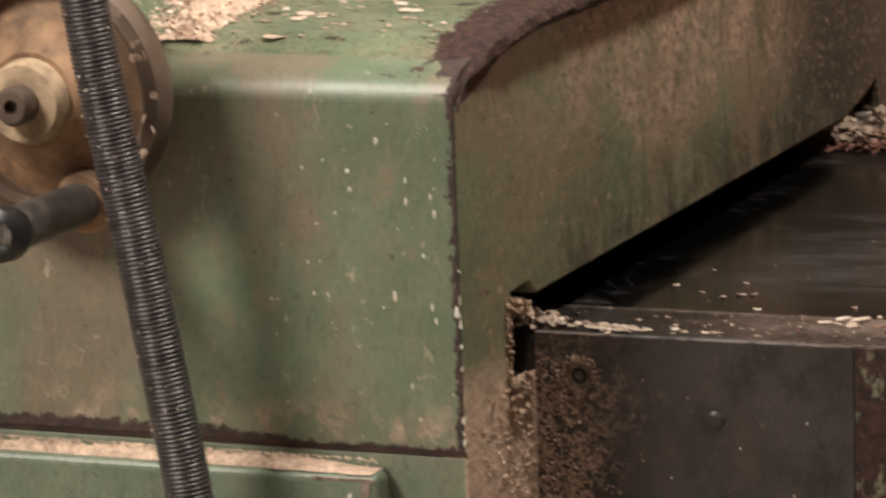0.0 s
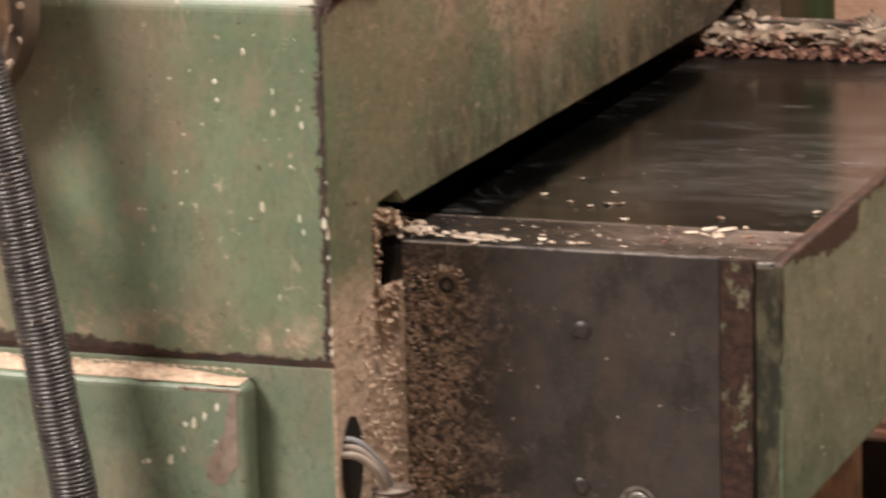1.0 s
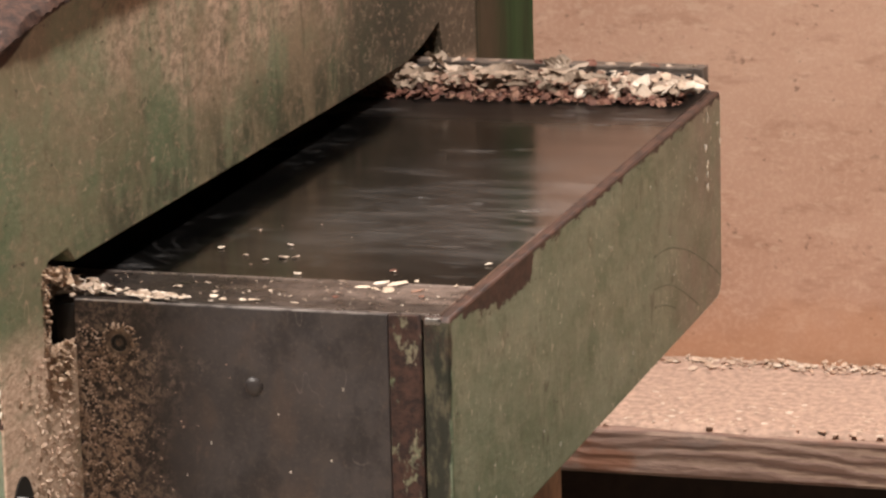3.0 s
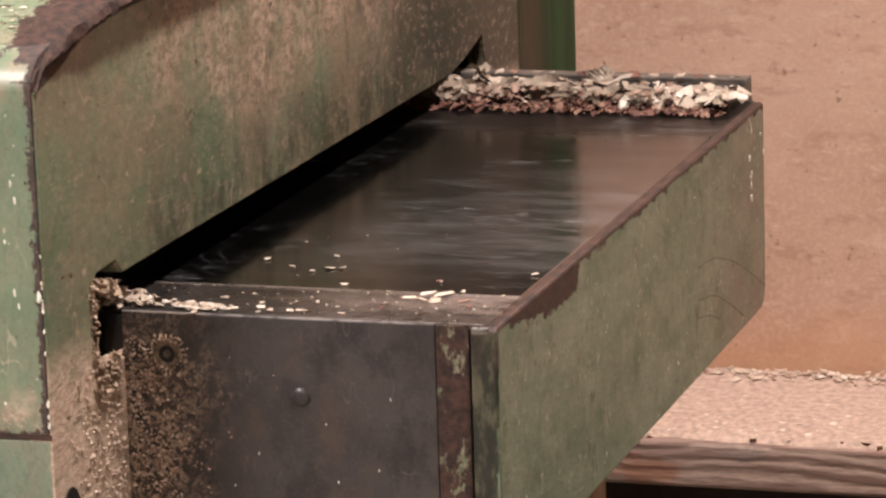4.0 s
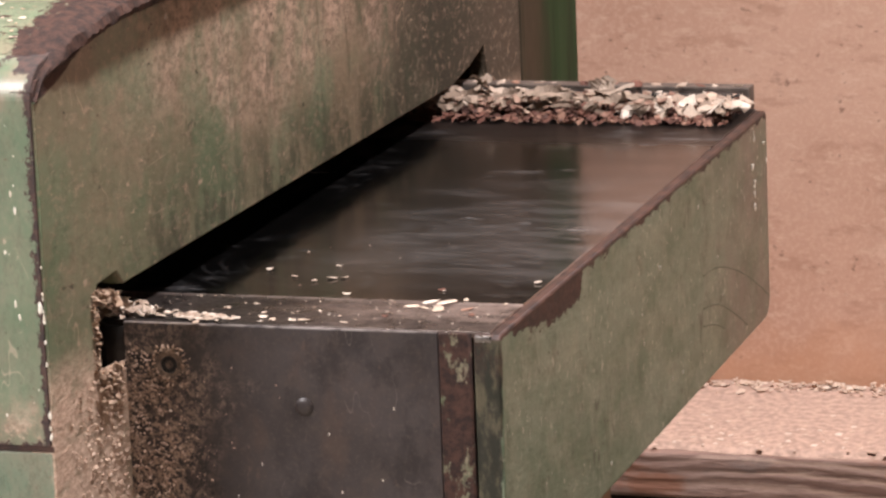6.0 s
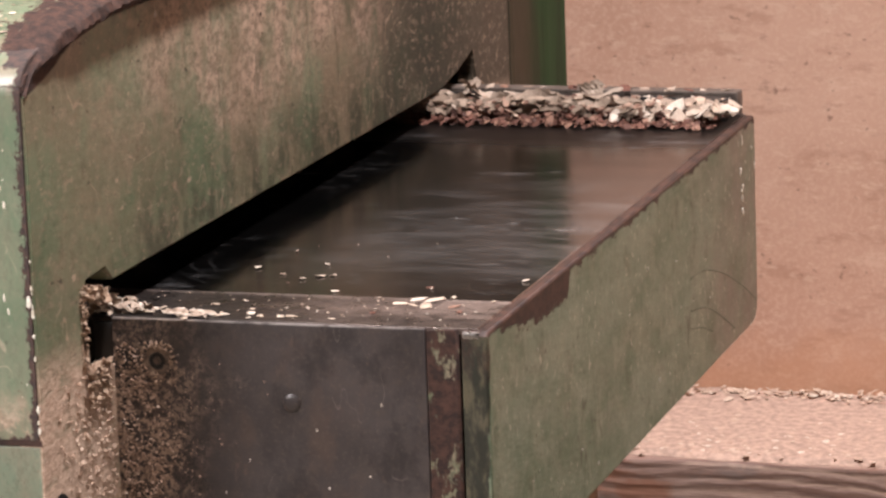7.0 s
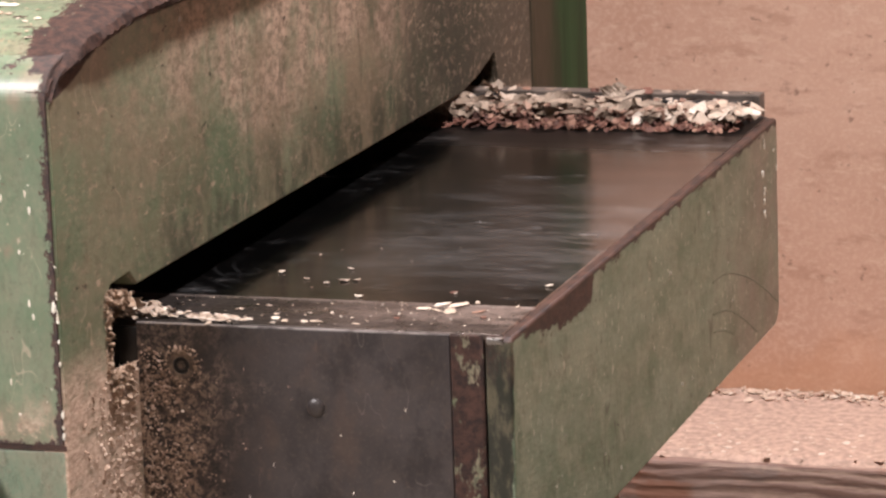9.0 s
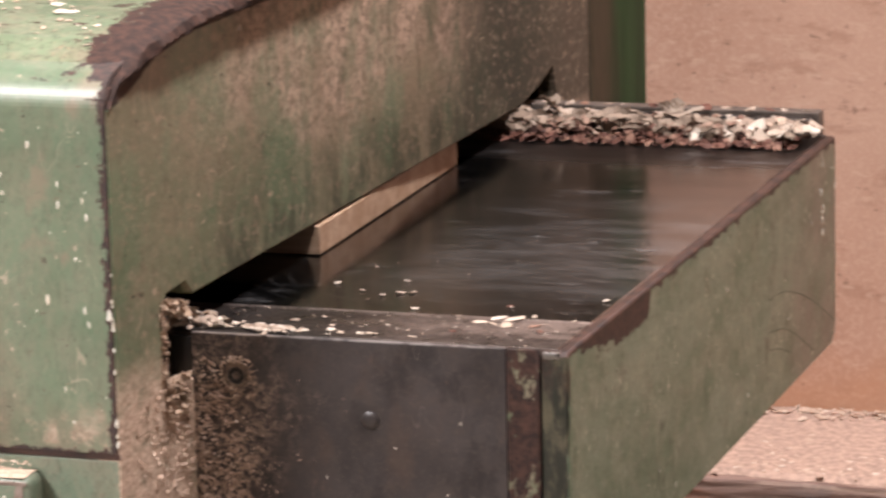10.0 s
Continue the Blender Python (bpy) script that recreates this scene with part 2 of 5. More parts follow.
def panel_dust(m):
    low = m.math("MULTIPLY", m.step(m.z, 0.84, 0.81), m.step(m.noise(60, 6, 0.7), 0.48, 0.60))
    return m.math("MULTIPLY", low, 0.7)


def hairs(m, scale, stretch, offset, width, where):
    """Thin scratches: the lines along which a stretched noise passes its middle, kept only in places."""
    line = m.math("ABSOLUTE", m.math("SUBTRACT", m.noise(scale, 2, 0.5, stretch, offset), 0.5))
    return m.math("MULTIPLY", m.step(line, width, width * 0.4), m.step(m.noise(22, 4, 0.6, (1, 1, 1), offset), where, where + 0.05))


def face_paint():
    """Olive machine paint with a film of pinkish dust, dark smears and scratches."""
    m = Mat("grimy green paint")
    m.grain = 0.42
    colour = m.mix(m.step(m.noise(15, 4, 0.55), 0.36, 0.64), (0.082, 0.122, 0.066), (0.132, 0.165, 0.098))
    colour = m.mix(m.step(m.noise(70, 5, 0.65, (1, 1, 0.7), (2, 1, 5)), 0.50, 0.66, 0, 0.45), colour, (0.190, 0.160, 0.105))
    colour = m.mix(m.step(m.noise(120, 5, 0.7, (1, 1, 0.45), (1, 6, 2)), 0.55, 0.68, 0, 0.45), colour, (0.055, 0.070, 0.040))
    # brown grime in soft vertical runs
    grime = m.step(m.noise(17, 5, 0.6, (1, 1.5, 0.45), (7, 1, 3)), 0.45, 0.60, 0, 0.78)
    grime = m.math("MULTIPLY", grime, m.step(m.math("ADD", m.z, m.math("MULTIPLY", m.y, 0.30)), 0.90, 1.03, 0.42, 1.0))
    colour = m.mix(grime, colour, m.mix(m.noise(60, 4), (0.150, 0.110, 0.070), (0.235, 0.165, 0.112)))
    # film of dust on the upper middle
    upper = m.math("MULTIPLY", m.step(m.math("SUBTRACT", m.z, m.math("MULTIPLY", m.math("SUBTRACT", m.noise(12, 5, 0.6, (1, 1.6, 0.5), (3, 3, 3)), 0.5), 0.22)), 0.905, 0.965), m.step(m.y, -0.05, 0.16))
    film = m.math("MULTIPLY", upper, m.step(m.noise(38, 7, 0.7, (1, 1.6, 0.42), (9, 2, 4)), 0.36, 0.60, 0.28, 1.0))
    colour = m.mix(m.math("MULTIPLY", film, 0.92), colour, m.mix(m.step(m.noise(240, 5, 0.75, (1, 1, 0.7)), 0.38, 0.62), (0.205, 0.145, 0.102), (0.500, 0.350, 0.260)))
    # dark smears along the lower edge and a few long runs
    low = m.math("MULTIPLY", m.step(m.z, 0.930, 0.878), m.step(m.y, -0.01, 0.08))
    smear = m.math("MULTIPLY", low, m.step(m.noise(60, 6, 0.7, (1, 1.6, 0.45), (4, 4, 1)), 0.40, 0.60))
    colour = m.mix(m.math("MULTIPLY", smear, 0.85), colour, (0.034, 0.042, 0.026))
    run = m.math("MULTIPLY", m.step(m.noise(46, 4, 0.6, (1, 2.0, 0.26), (5, 8, 2)), 0.58, 0.66, 0, 0.60), m.step(m.y, 0.05, 0.16))
    colour = m.mix(run, colour, (0.050, 0.058, 0.034))
    # darker brown towards the far end of the face
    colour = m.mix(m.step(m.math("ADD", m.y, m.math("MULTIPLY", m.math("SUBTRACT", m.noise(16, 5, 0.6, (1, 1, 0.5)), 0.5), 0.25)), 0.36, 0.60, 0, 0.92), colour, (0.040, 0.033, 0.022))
    # fine speckle of dust and dirt all over
    colour = m.mix(m.step(m.noise(300, 6, 0.8, (1, 1, 0.7), (1, 5, 9)), 0.53, 0.62, 0, 0.55), colour, (0.300, 0.225, 0.160))
    colour = m.mix(m.step(m.noise(210, 6, 0.8, (1, 1, 0.6), (6, 2, 9)), 0.53, 0.63, 0, 0.36), colour, (0.050, 0.054, 0.034))
    colour = m.mix(m.step(m.noise(64, 5, 0.7, (1, 1.2, 0.8), (2, 2, 5)), 0.63, 0.70, 0, 0.70), colour, (0.330, 0.225, 0.155))
    # scratches and specks
    colour = m.mix(m.math("MULTIPLY", hairs(m, 26, (1, 0.7, 1.0), (2, 9, 4), 0.0034, 0.57), 0.7), colour, (0.36, 0.28, 0.20))
    colour = m.mix(m.math("MULTIPLY", hairs(m, 42, (1, 1.5, 0.35), (6, 3, 1), 0.0060, 0.53), 0.6), colour, (0.40, 0.29, 0.21))
    colour = m.mix(m.step(m.noise(210, 3, 0.6, (1, 1, 0.8), (8, 8, 8)), 0.685, 0.72, 0, 0.8), colour, (0.38, 0.29, 0.21))
    colour = m.mix(m.step(m.noise(150, 4, 0.65, (1, 1, 0.8), (3, 1, 2)), 0.66, 0.71, 0, 0.8), colour, RUST_DARK)
    rough = m.math("MAXIMUM", m.step(film, 0, 0.8, 0.42, 0.75), m.step(m.y, 0.34, 0.60, 0.3, 0.9))
    height = m.math("ADD", m.noise(260, 4), m.math("MULTIPLY", m.noise(35, 3), 1.5))
    k = head_dust(m)
    colour = m.mix(k, colour, m.mix(m.step(m.noise(420, 4, 0.7), 0.35, 0.65), (0.37, 0.255, 0.185), DUST))
    rough = m.step(k, 0, 1, rough, 0.9)
    height = m.math("ADD", height, m.math("MULTIPLY", m.math("MULTIPLY", k, m.noise(300, 5, 0.7)), 5))
    k = head_rust(m)
    colour = m.mix(k, colour, m.mix(m.step(m.noise(180, 5, 0.7), 0.35, 0.65), RUST_DARK, RUST))
    return m.done(colour, m.step(k, 0, 1, rough, 0.85), 0, m.math("SUBTRACT", height, m.math("MULTIPLY", k, 1.5)), 0.22, 0.0012, 0.30)


def end_paint():
    """Green paint, rubbed grey towards its far end, with pale upright flecks and scratches."""
    m = Mat("scuffed green paint")
    m.grain = 0.36
    colour = m.mix(m.step(m.noise(20, 5, 0.6, (1, 1, 0.7)), 0.36, 0.64), (0.118, 0.172, 0.106), (0.184, 0.236, 0.162))
    colour = m.mix(m.step(m.noise(55, 6, 0.7, (1, 1.3, 0.5), (3, 5, 1)), 0.46, 0.64, 0, 0.55), colour, (0.265, 0.290, 0.205))
    colour = m.mix(m.step(m.noise(75, 6, 0.7, (1, 1.3, 0.45), (8, 2, 6)), 0.54, 0.68, 0, 0.55), colour, (0.060, 0.088, 0.046))
    colour = m.mix(m.step(m.noise(240, 6, 0.8, (1, 2.0, 0.7), (4, 7, 1)), 0.54, 0.64, 0, 0.55), colour, (0.050, 0.066, 0.040))
    colour = m.mix(m.step(m.noise(110, 6, 0.8, (1, 2.0, 0.8), (9, 3, 1)), 0.55, 0.66, 0, 0.45), colour, (0.290, 0.300, 0.225))
    rubbed = m.math("MULTIPLY", m.step(m.math("ADD", m.y, m.math("MULTIPLY", m.math("SUBTRACT", m.noise(14, 5, 0.6, (1, 1, 0.5)), 0.5), 0.5)), 0.44, 0.62), m.step(m.noise(45, 6, 0.7, (1, 1.2, 0.4), (5, 1, 1)), 0.34, 0.62, 0.3, 0.95))
    colour = m.mix(rubbed, colour, m.mix(m.noise(110, 4, 0.6, (1, 1, 0.4)), (0.160, 0.140, 0.108), (0.260, 0.225, 0.175)))
    fleck = m.math("MULTIPLY", m.step(m.noise(180, 5, 0.72, (1, 2.2, 0.80), (1, 1, 7)), 0.590, 0.630), m.step(m.noise(28, 4, 0.6, (1, 1, 0.6), (2, 6, 6)), 0.42, 0.60, 0.25, 1.0))
    colour = m.mix(m.math("MULTIPLY", fleck, 0.85), colour, (0.50, 0.48, 0.38))
    colour = m.mix(m.math("MULTIPLY", hairs(m, 34, (1, 2.4, 0.30), (2, 5, 4), 0.0045, 0.56), 0.5), colour, (0.42, 0.40, 0.29))
    colour = m.mix(m.math("MULTIPLY", hairs(m, 30, (1, 2.4, 0.16), (9, 1, 4), 0.0060, 0.52), 0.7), colour, (0.050, 0.058, 0.034))
    colour = m.mix(m.step(m.noise(190, 4, 0.65, (1, 1, 0.6), (6, 1, 2)), 0.66, 0.70, 0, 0.8), colour, RUST_DARK)
    edge = m.math("ADD", m.math("ADD", m.x, m.y), m.math("MULTIPLY", m.math("SUBTRACT", m.noise(45, 5, 0.7, (1, 1, 0.5), (1, 4, 2)), 0.5), 0.012))
    colour = m.mix(m.step(m.math("SUBTRACT", edge, m.step(m.z, 0.76, 0.84, -0.0022, 0.0020)), 0.0010, -0.0005, 0, 0.93), colour, m.mix(m.step(m.noise(90, 6, 0.75, (1, 1, 0.35)), 0.46, 0.62), (0.014, 0.012, 0.010), (0.088, 0.074, 0.048)))
    k = end_rust(m)
    colour = m.mix(k, colour, m.mix(m.step(m.noise(180, 5, 0.7), 0.35, 0.65), RUST_DARK, RUST))
    height = m.math("SUBTRACT", m.math("ADD", m.noise(260, 4), m.math("MULTIPLY", m.noise(35, 3), 1.5)), m.math("MULTIPLY", k, 1.5))
    return m.done(colour, m.step(k, 0, 1, m.step(m.noise(50, 4), 0.3, 0.7, 0.36, 0.5), 0.6), 0, height, 0.25, 0.0012, 0.30)


M_HEAD = face_paint()
M_PANEL = worn_paint("green paint", (0.42, 0.62), 0.75, panel_dust, panel_rust, 0.70, 4.0, (0.112, 0.170, 0.102), (0.176, 0.230, 0.148), 0.22, None, 0.20, relief=0.07, gloss=0.75, shine=(0.40, 0.48), scratched=0.55)
M_COVER = worn_paint("pale green paint", (0.50, 0.68), 0.6, None, None, 0.70, 9.0, (0.130, 0.190, 0.130), (0.20, 0.255, 0.185), 0.25, None, 0.25, relief=0.10, gloss=0.5, shine=(0.42, 0.55))
M_END = end_paint()
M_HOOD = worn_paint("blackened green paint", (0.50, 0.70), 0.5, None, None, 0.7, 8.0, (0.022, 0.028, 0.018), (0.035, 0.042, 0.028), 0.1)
M_TOP = worn_paint("littered green paint", (0.52, 0.66), 0.6, None, lambda m: m.math("MAXIMUM", head_rust(m), m.math("MULTIPLY", m.step(m.noise(34, 5, 0.7, (1, 2.2, 1), (6, 2, 0)), 0.58, 0.62), m.step(m.y, 0.10, -0.02))), 0.62, 5.0, (0.115, 0.165, 0.095), (0.19, 0.235, 0.145))
M_STRIP = worn_paint("flaked paint", (0.40, 0.60), 0.5, None, lambda m: m.step(m.noise(60, 5, 0.7, (1, 1, 0.5)), 0.37, 0.43), 0.7, 2.0, (0.07, 0.10, 0.055), (0.11, 0.135, 0.08))


def bed_steel():
    m = Mat("polished bed steel")
    fine = m.noise(40, 5, 0.65, (0.10, 3.0, 1))
    broad = m.noise(9, 4, 0.6, (0.5, 1.6, 1))
    smudge = m.math("MULTIPLY", m.step(m.noise(13, 5, 0.7, (0.8, 1.0, 1), (2, 3, 0)), 0.50, 0.70), m.step(m.noise(60, 4, 0.6, (0.35, 1.6, 1), (1, 5, 0)), 0.40, 0.70))
    haze = m.math("MULTIPLY", m.math("MULTIPLY", m.step(m.y, 0.08, 0.17), m.step(m.y, 0.50, 0.30)), m.math("MULTIPLY", m.step(m.x, -0.19, -0.13), m.step(m.noise(30, 6, 0.7, (0.45, 1.3, 1), (3, 8, 0)), 0.36, 0.70, 0.10, 0.55)))
    smudge = m.math("MAXIMUM", smudge, haze)
    colour = m.mix(m.step(broad, 0.35, 0.7), (0.150, 0.137, 0.127), (0.215, 0.198, 0.185))
    colour = m.mix(m.step(fine, 0.5, 0.72, 0, 0.55), colour, (0.29, 0.272, 0.258))
    # dark reflection of the head's underside, painted into the steel beside it
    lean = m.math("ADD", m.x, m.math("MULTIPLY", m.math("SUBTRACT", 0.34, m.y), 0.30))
    head_reflection = m.step(m.math("ADD", lean, m.math("MULTIPLY", m.math("SUBTRACT", m.noise(24, 5, 0.6, (0.3, 1.6, 1)), 0.5), 0.12)), -0.005, -0.135, 0, 0.92)
    colour = m.mix(head_reflection, colour, (0.032, 0.031, 0.031))
    # darker, duller band along the far edge
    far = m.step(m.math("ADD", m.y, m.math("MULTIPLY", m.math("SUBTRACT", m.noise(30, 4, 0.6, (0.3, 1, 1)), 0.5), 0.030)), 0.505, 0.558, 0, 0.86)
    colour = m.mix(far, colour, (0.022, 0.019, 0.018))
    # grey scuffs and long rub marks
    scuff = m.math("MULTIPLY", within(m, -0.165, -0.045, 0.155, 0.315, 0.03), m.step(m.noise(60, 6, 0.8, (0.7, 1.2, 1), (4, 1, 0)), 0.44, 0.66))
    rubs = m.math("MULTIPLY", m.step(m.noise(75, 3, 0.6, (0.10, 2.2, 1), (7, 1, 0)), 0.60, 0.68), m.step(m.noise(16, 3, 0.6, (1, 1, 1), (2, 2, 0)), 0.46, 0.58))
    arcs = m.math("MULTIPLY", bows(m), within(m, -0.245, -0.125, 0.030, 0.150, 0.02))
    smudge = m.math("MAXIMUM", m.math("MULTIPLY", smudge, 0.66), m.math("MAXIMUM", m.math("MULTIPLY", scuff, 0.40), m.math("MAXIMUM", m.math("MULTIPLY", rubs, 0.12), m.math("MULTIPLY", arcs, 0.16))))
    colour = m.mix(smudge, colour, (0.38, 0.375, 0.385))
    rough = m.math("ADD", m.step(broad, 0.3, 0.75, 0.10, 0.17), m.step(fine, 0.45, 0.75, 0.0, 0.05))
    rough = m.math("ADD", m.math("ADD", rough, m.math("MULTIPLY", smudge, 0.30)), m.math("MULTIPLY", far, 0.30))
    return m.done(colour, rough, m.math("SUBTRACT", 0.97, m.math("MULTIPLY", smudge, 0.45)))


def within(m, x0, x1, y0, y1, soft):
    """A soft-edged rectangle of the plan."""
    across = m.math("MULTIPLY", m.step(m.x, x0 - soft, x0 + soft), m.step(m.x, x1 + soft, x1 - soft))
    return m.math("MULTIPLY", across, m.math("MULTIPLY", m.step(m.y, y0 - soft, y0 + soft), m.step(m.y, y1 + soft, y1 - soft)))


def bows(m):
    """Swirled polishing marks round a far centre."""
    dx, dy = m.math("SUBTRACT", m.x, -0.10), m.math("SUBTRACT", m.y, 0.22)
    r = m.math("SQRT", m.math("ADD", m.math("MULTIPLY", dx, dx), m.math("MULTIPLY", dy, dy)))
    r = m.math("ADD", r, m.math("MULTIPLY", m.noise(9, 3), 0.03))
    return m.math("MULTIPLY", m.step(m.math("SINE", m.math("MULTIPLY", r, 520.0)), 0.55, 0.95), m.step(m.noise(40, 3), 0.42, 0.60))


def ledge_steel():
    """Machined edge of the bed: black near the head, browner towards the end."""
    m = Mat("stained machined edge")
    colour = m.mix(m.step(m.noise(60, 6, 0.7, (0.5, 1, 1)), 0.36, 0.66), (0.045, 0.034, 0.029), (0.120, 0.090, 0.076))
    # brown reflection of the wall, painted in towards the open end
    wall_reflection = m.math("MULTIPLY", m.step(m.x, -0.150, -0.030), m.step(m.noise(26, 5, 0.65, (0.5, 1.4, 1), (2, 1, 0)), 0.34, 0.60, 0.35, 1.0))
    colour = m.mix(m.math("MULTIPLY", wall_reflection, 0.70), colour, (0.260, 0.200, 0.172))
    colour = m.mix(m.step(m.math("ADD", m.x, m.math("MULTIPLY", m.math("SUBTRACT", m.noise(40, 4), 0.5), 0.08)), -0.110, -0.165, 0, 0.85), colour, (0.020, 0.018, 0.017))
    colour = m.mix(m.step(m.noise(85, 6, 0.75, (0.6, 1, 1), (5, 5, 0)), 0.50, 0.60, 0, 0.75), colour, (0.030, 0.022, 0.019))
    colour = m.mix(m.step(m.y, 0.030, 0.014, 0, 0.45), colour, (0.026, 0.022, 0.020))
    worn = m.math("MULTIPLY", m.step(m.math("ADD", m.y, m.math("MULTIPLY", m.math("SUBTRACT", m.noise(20, 3), 0.5), 0.006)), 0.0625, 0.0665), m.step(m.noise(35, 4, 0.6, (0.3, 1, 1)), 0.38, 0.60))
    colour = m.mix(m.math("MULTIPLY", worn, 0.6), colour, (0.34, 0.28, 0.25))
    return m.done(colour, m.step(m.noise(90, 5, 0.7), 0.35, 0.65, 0.24, 0.50), 0.55, m.noise(300, 4, 0.7), 0.22, 0.0008)


def dull_steel(name, dark, light, rough=0.42, metal=0.6, scale=45, tint=None):
    m = Mat(name)
    colour = m.mix(m.step(m.noise(scale, 6, 0.65), 0.35, 0.68), dark, light)
    if tint:
        colour = m.mix(m.step(m.noise(22, 5, 0.65, offset=(5, 2, 1)), 0.52, 0.68, 0, 0.8), colour, tint)
    return m.done(colour, m.step(m.noise(scale * 2, 4), 0.3, 0.7, rough - 0.1, rough + 0.15), metal, m.noise(scale * 6, 4), 0.2, 0.0008)


def plate_paint():
    m = Mat("dark lacquered steel")
    colour = m.mix(m.step(m.noise(14, 5, 0.6), 0.35, 0.7), (0.027, 0.0225, 0.0225), (0.052, 0.0435, 0.0425))
    colour = m.mix(m.step(m.noise(26, 5, 0.65, (1, 1, 0.5)), 0.52, 0.68, 0, 0.45), colour, (0.072, 0.044, 0.032))
    colour = m.mix(m.step(m.noise(75, 7, 0.75), 0.46, 0.68, 0, 0.55), colour, (0.060, 0.045, 0.037))
    colour = m.mix(m.step(m.noise(160, 5, 0.7, (1, 1, 0.25)), 0.62, 0.72, 0, 0.5), colour, (0.11, 0.075, 0.06))
    colour = m.mix(m.step(m.noise(30, 6, 0.7, (1, 1, 0.7), (7, 3, 1)), 0.49, 0.64, 0, 0.75), colour, (0.013, 0.011, 0.012))
    colour = m.mix(m.step(m.noise(380, 5, 0.75), 0.52, 0.64, 0, 0.35), colour, (0.09, 0.070, 0.058))
    colour = m.mix(m.math("MULTIPLY", hairs(m, 30, (1.5, 1, 0.6), (3, 3, 7), 0.0040, 0.54), 0.5), colour, (0.13, 0.105, 0.095))
    colour = m.mix(m.step(m.noise(55, 5, 0.7, (1, 1, 0.6), (9, 4, 1)), 0.60, 0.70, 0, 0.6), colour, (0.095, 0.060, 0.045))
    colour = m.mix(m.math("MULTIPLY", m.step(m.z, 0.8486, 0.8491), m.step(m.noise(70, 4, 0.6), 0.42, 0.56, 0, 0.7)), colour, (0.17, 0.150, 0.140))
    # sawdust that clings to the edge beside the column
    reach = m.math("ADD", m.x, m.math("MULTIPLY", m.math("SUBTRACT", m.noise(40, 4), 0.5), 0.10))
    near = m.math("MULTIPLY", m.step(reach, -0.148, -0.208), m.step(m.z, 0.848, 0.80, 0.35, 1.0))
    k = m.math("MULTIPLY", near, m.math("MULTIPLY", m.step(m.noise(250, 6, 0.8), 0.45, 0.54), m.step(m.noise(70, 5, 0.7, offset=(1, 2, 6)), 0.40, 0.54, 0.12, 1.0)))
    colour = m.mix(k, colour, m.mix(m.noise(500, 3), (0.30, 0.21, 0.155), (0.56, 0.42, 0.325)))
    height = m.math("ADD", m.noise(90, 4), m.math("MULTIPLY", k, 4))
    return m.done(colour, m.step(k, 0, 1, m.step(m.noise(30, 4), 0.3, 0.7, 0.30, 0.46), 0.9), 0.0, height, 0.22, 0.001)


def wood(name, early, late, along="x", scale=1.0, local=False, rough=0.65, k=0.06):
    m = Mat(name, local)
    stretch = {"x": (k, 1, 1), "y": (1, k, 1), "z": (1, 1, k)}[along]
    wave = m.noise(70 * scale, 5, 0.6, stretch)
    fine = m.noise(420 * scale, 4, 0.6, stretch)
    colour = m.mix(m.step(wave, 0.38, 0.62), early, late)
    colour = m.mix(m.step(fine, 0.5, 0.7, 0, 0.5), colour, tuple(c * 0.6 for c in late))
    colour = m.mix(m.step(m.noise(14, 4), 0.5, 0.75, 0, 0.4), colour, tuple(c * 0.7 for c in early))
    return m.done(colour, rough, 0, m.math("ADD", wave, fine), 0.35, 0.0012)


def sawn_timber():
    """Grey-brown sawn timber with long wavy year rings."""
    m = Mat("rough grey timber")
    warp = m.math("ADD", m.math("MULTIPLY", m.noise(7, 4, 0.6, (0.35, 1, 1)), 34.0), m.math("MULTIPLY", m.noise(48, 5, 0.7, (0.22, 1, 1)), 10.0))
    wave = m.math("SINE", m.math("ADD", m.math("MULTIPLY", m.math("ADD", m.z, m.y), 560.0), warp))
    clear = m.step(m.noise(7, 4, 0.6, (0.8, 1, 1), (3, 2, 6)), 0.46, 0.64, 0.05, 0.70)
    colour = m.mix(m.step(m.noise(30, 5, 0.65, (0.25, 1, 1), (5, 1, 1)), 0.38, 0.62), (0.40, 0.275, 0.225), (0.30, 0.195, 0.160))
    colour = m.mix(m.math("MULTIPLY", m.step(wave, -0.1, 0.9), clear), colour, (0.155, 0.080, 0.058))
    colour = m.mix(m.math("MULTIPLY", m.step(wave, -0.5, -0.95), clear), colour, (0.56, 0.40, 0.310))
    colour = m.mix(m.step(m.noise(420, 4, 0.6, (0.06, 1, 1)), 0.50, 0.66, 0, 0.5), colour, (0.15, 0.085, 0.066))
    colour = m.mix(m.step(m.noise(11, 5, 0.65, (0.6, 1, 1.6), (1, 9, 1)), 0.54, 0.64, 0, 0.75), colour, (0.24, 0.095, 0.050))
    colour = m.mix(m.step(m.noise(24, 5, 0.65, (0.5, 1, 1), (8, 2, 4)), 0.56, 0.68, 0, 0.6), colour, (0.21, 0.165, 0.150))
    return m.done(colour, 0.7, 0, m.math("ADD", wave, m.noise(90, 5, 0.7, (0.3, 1, 1))), 0.35, 0.0014)


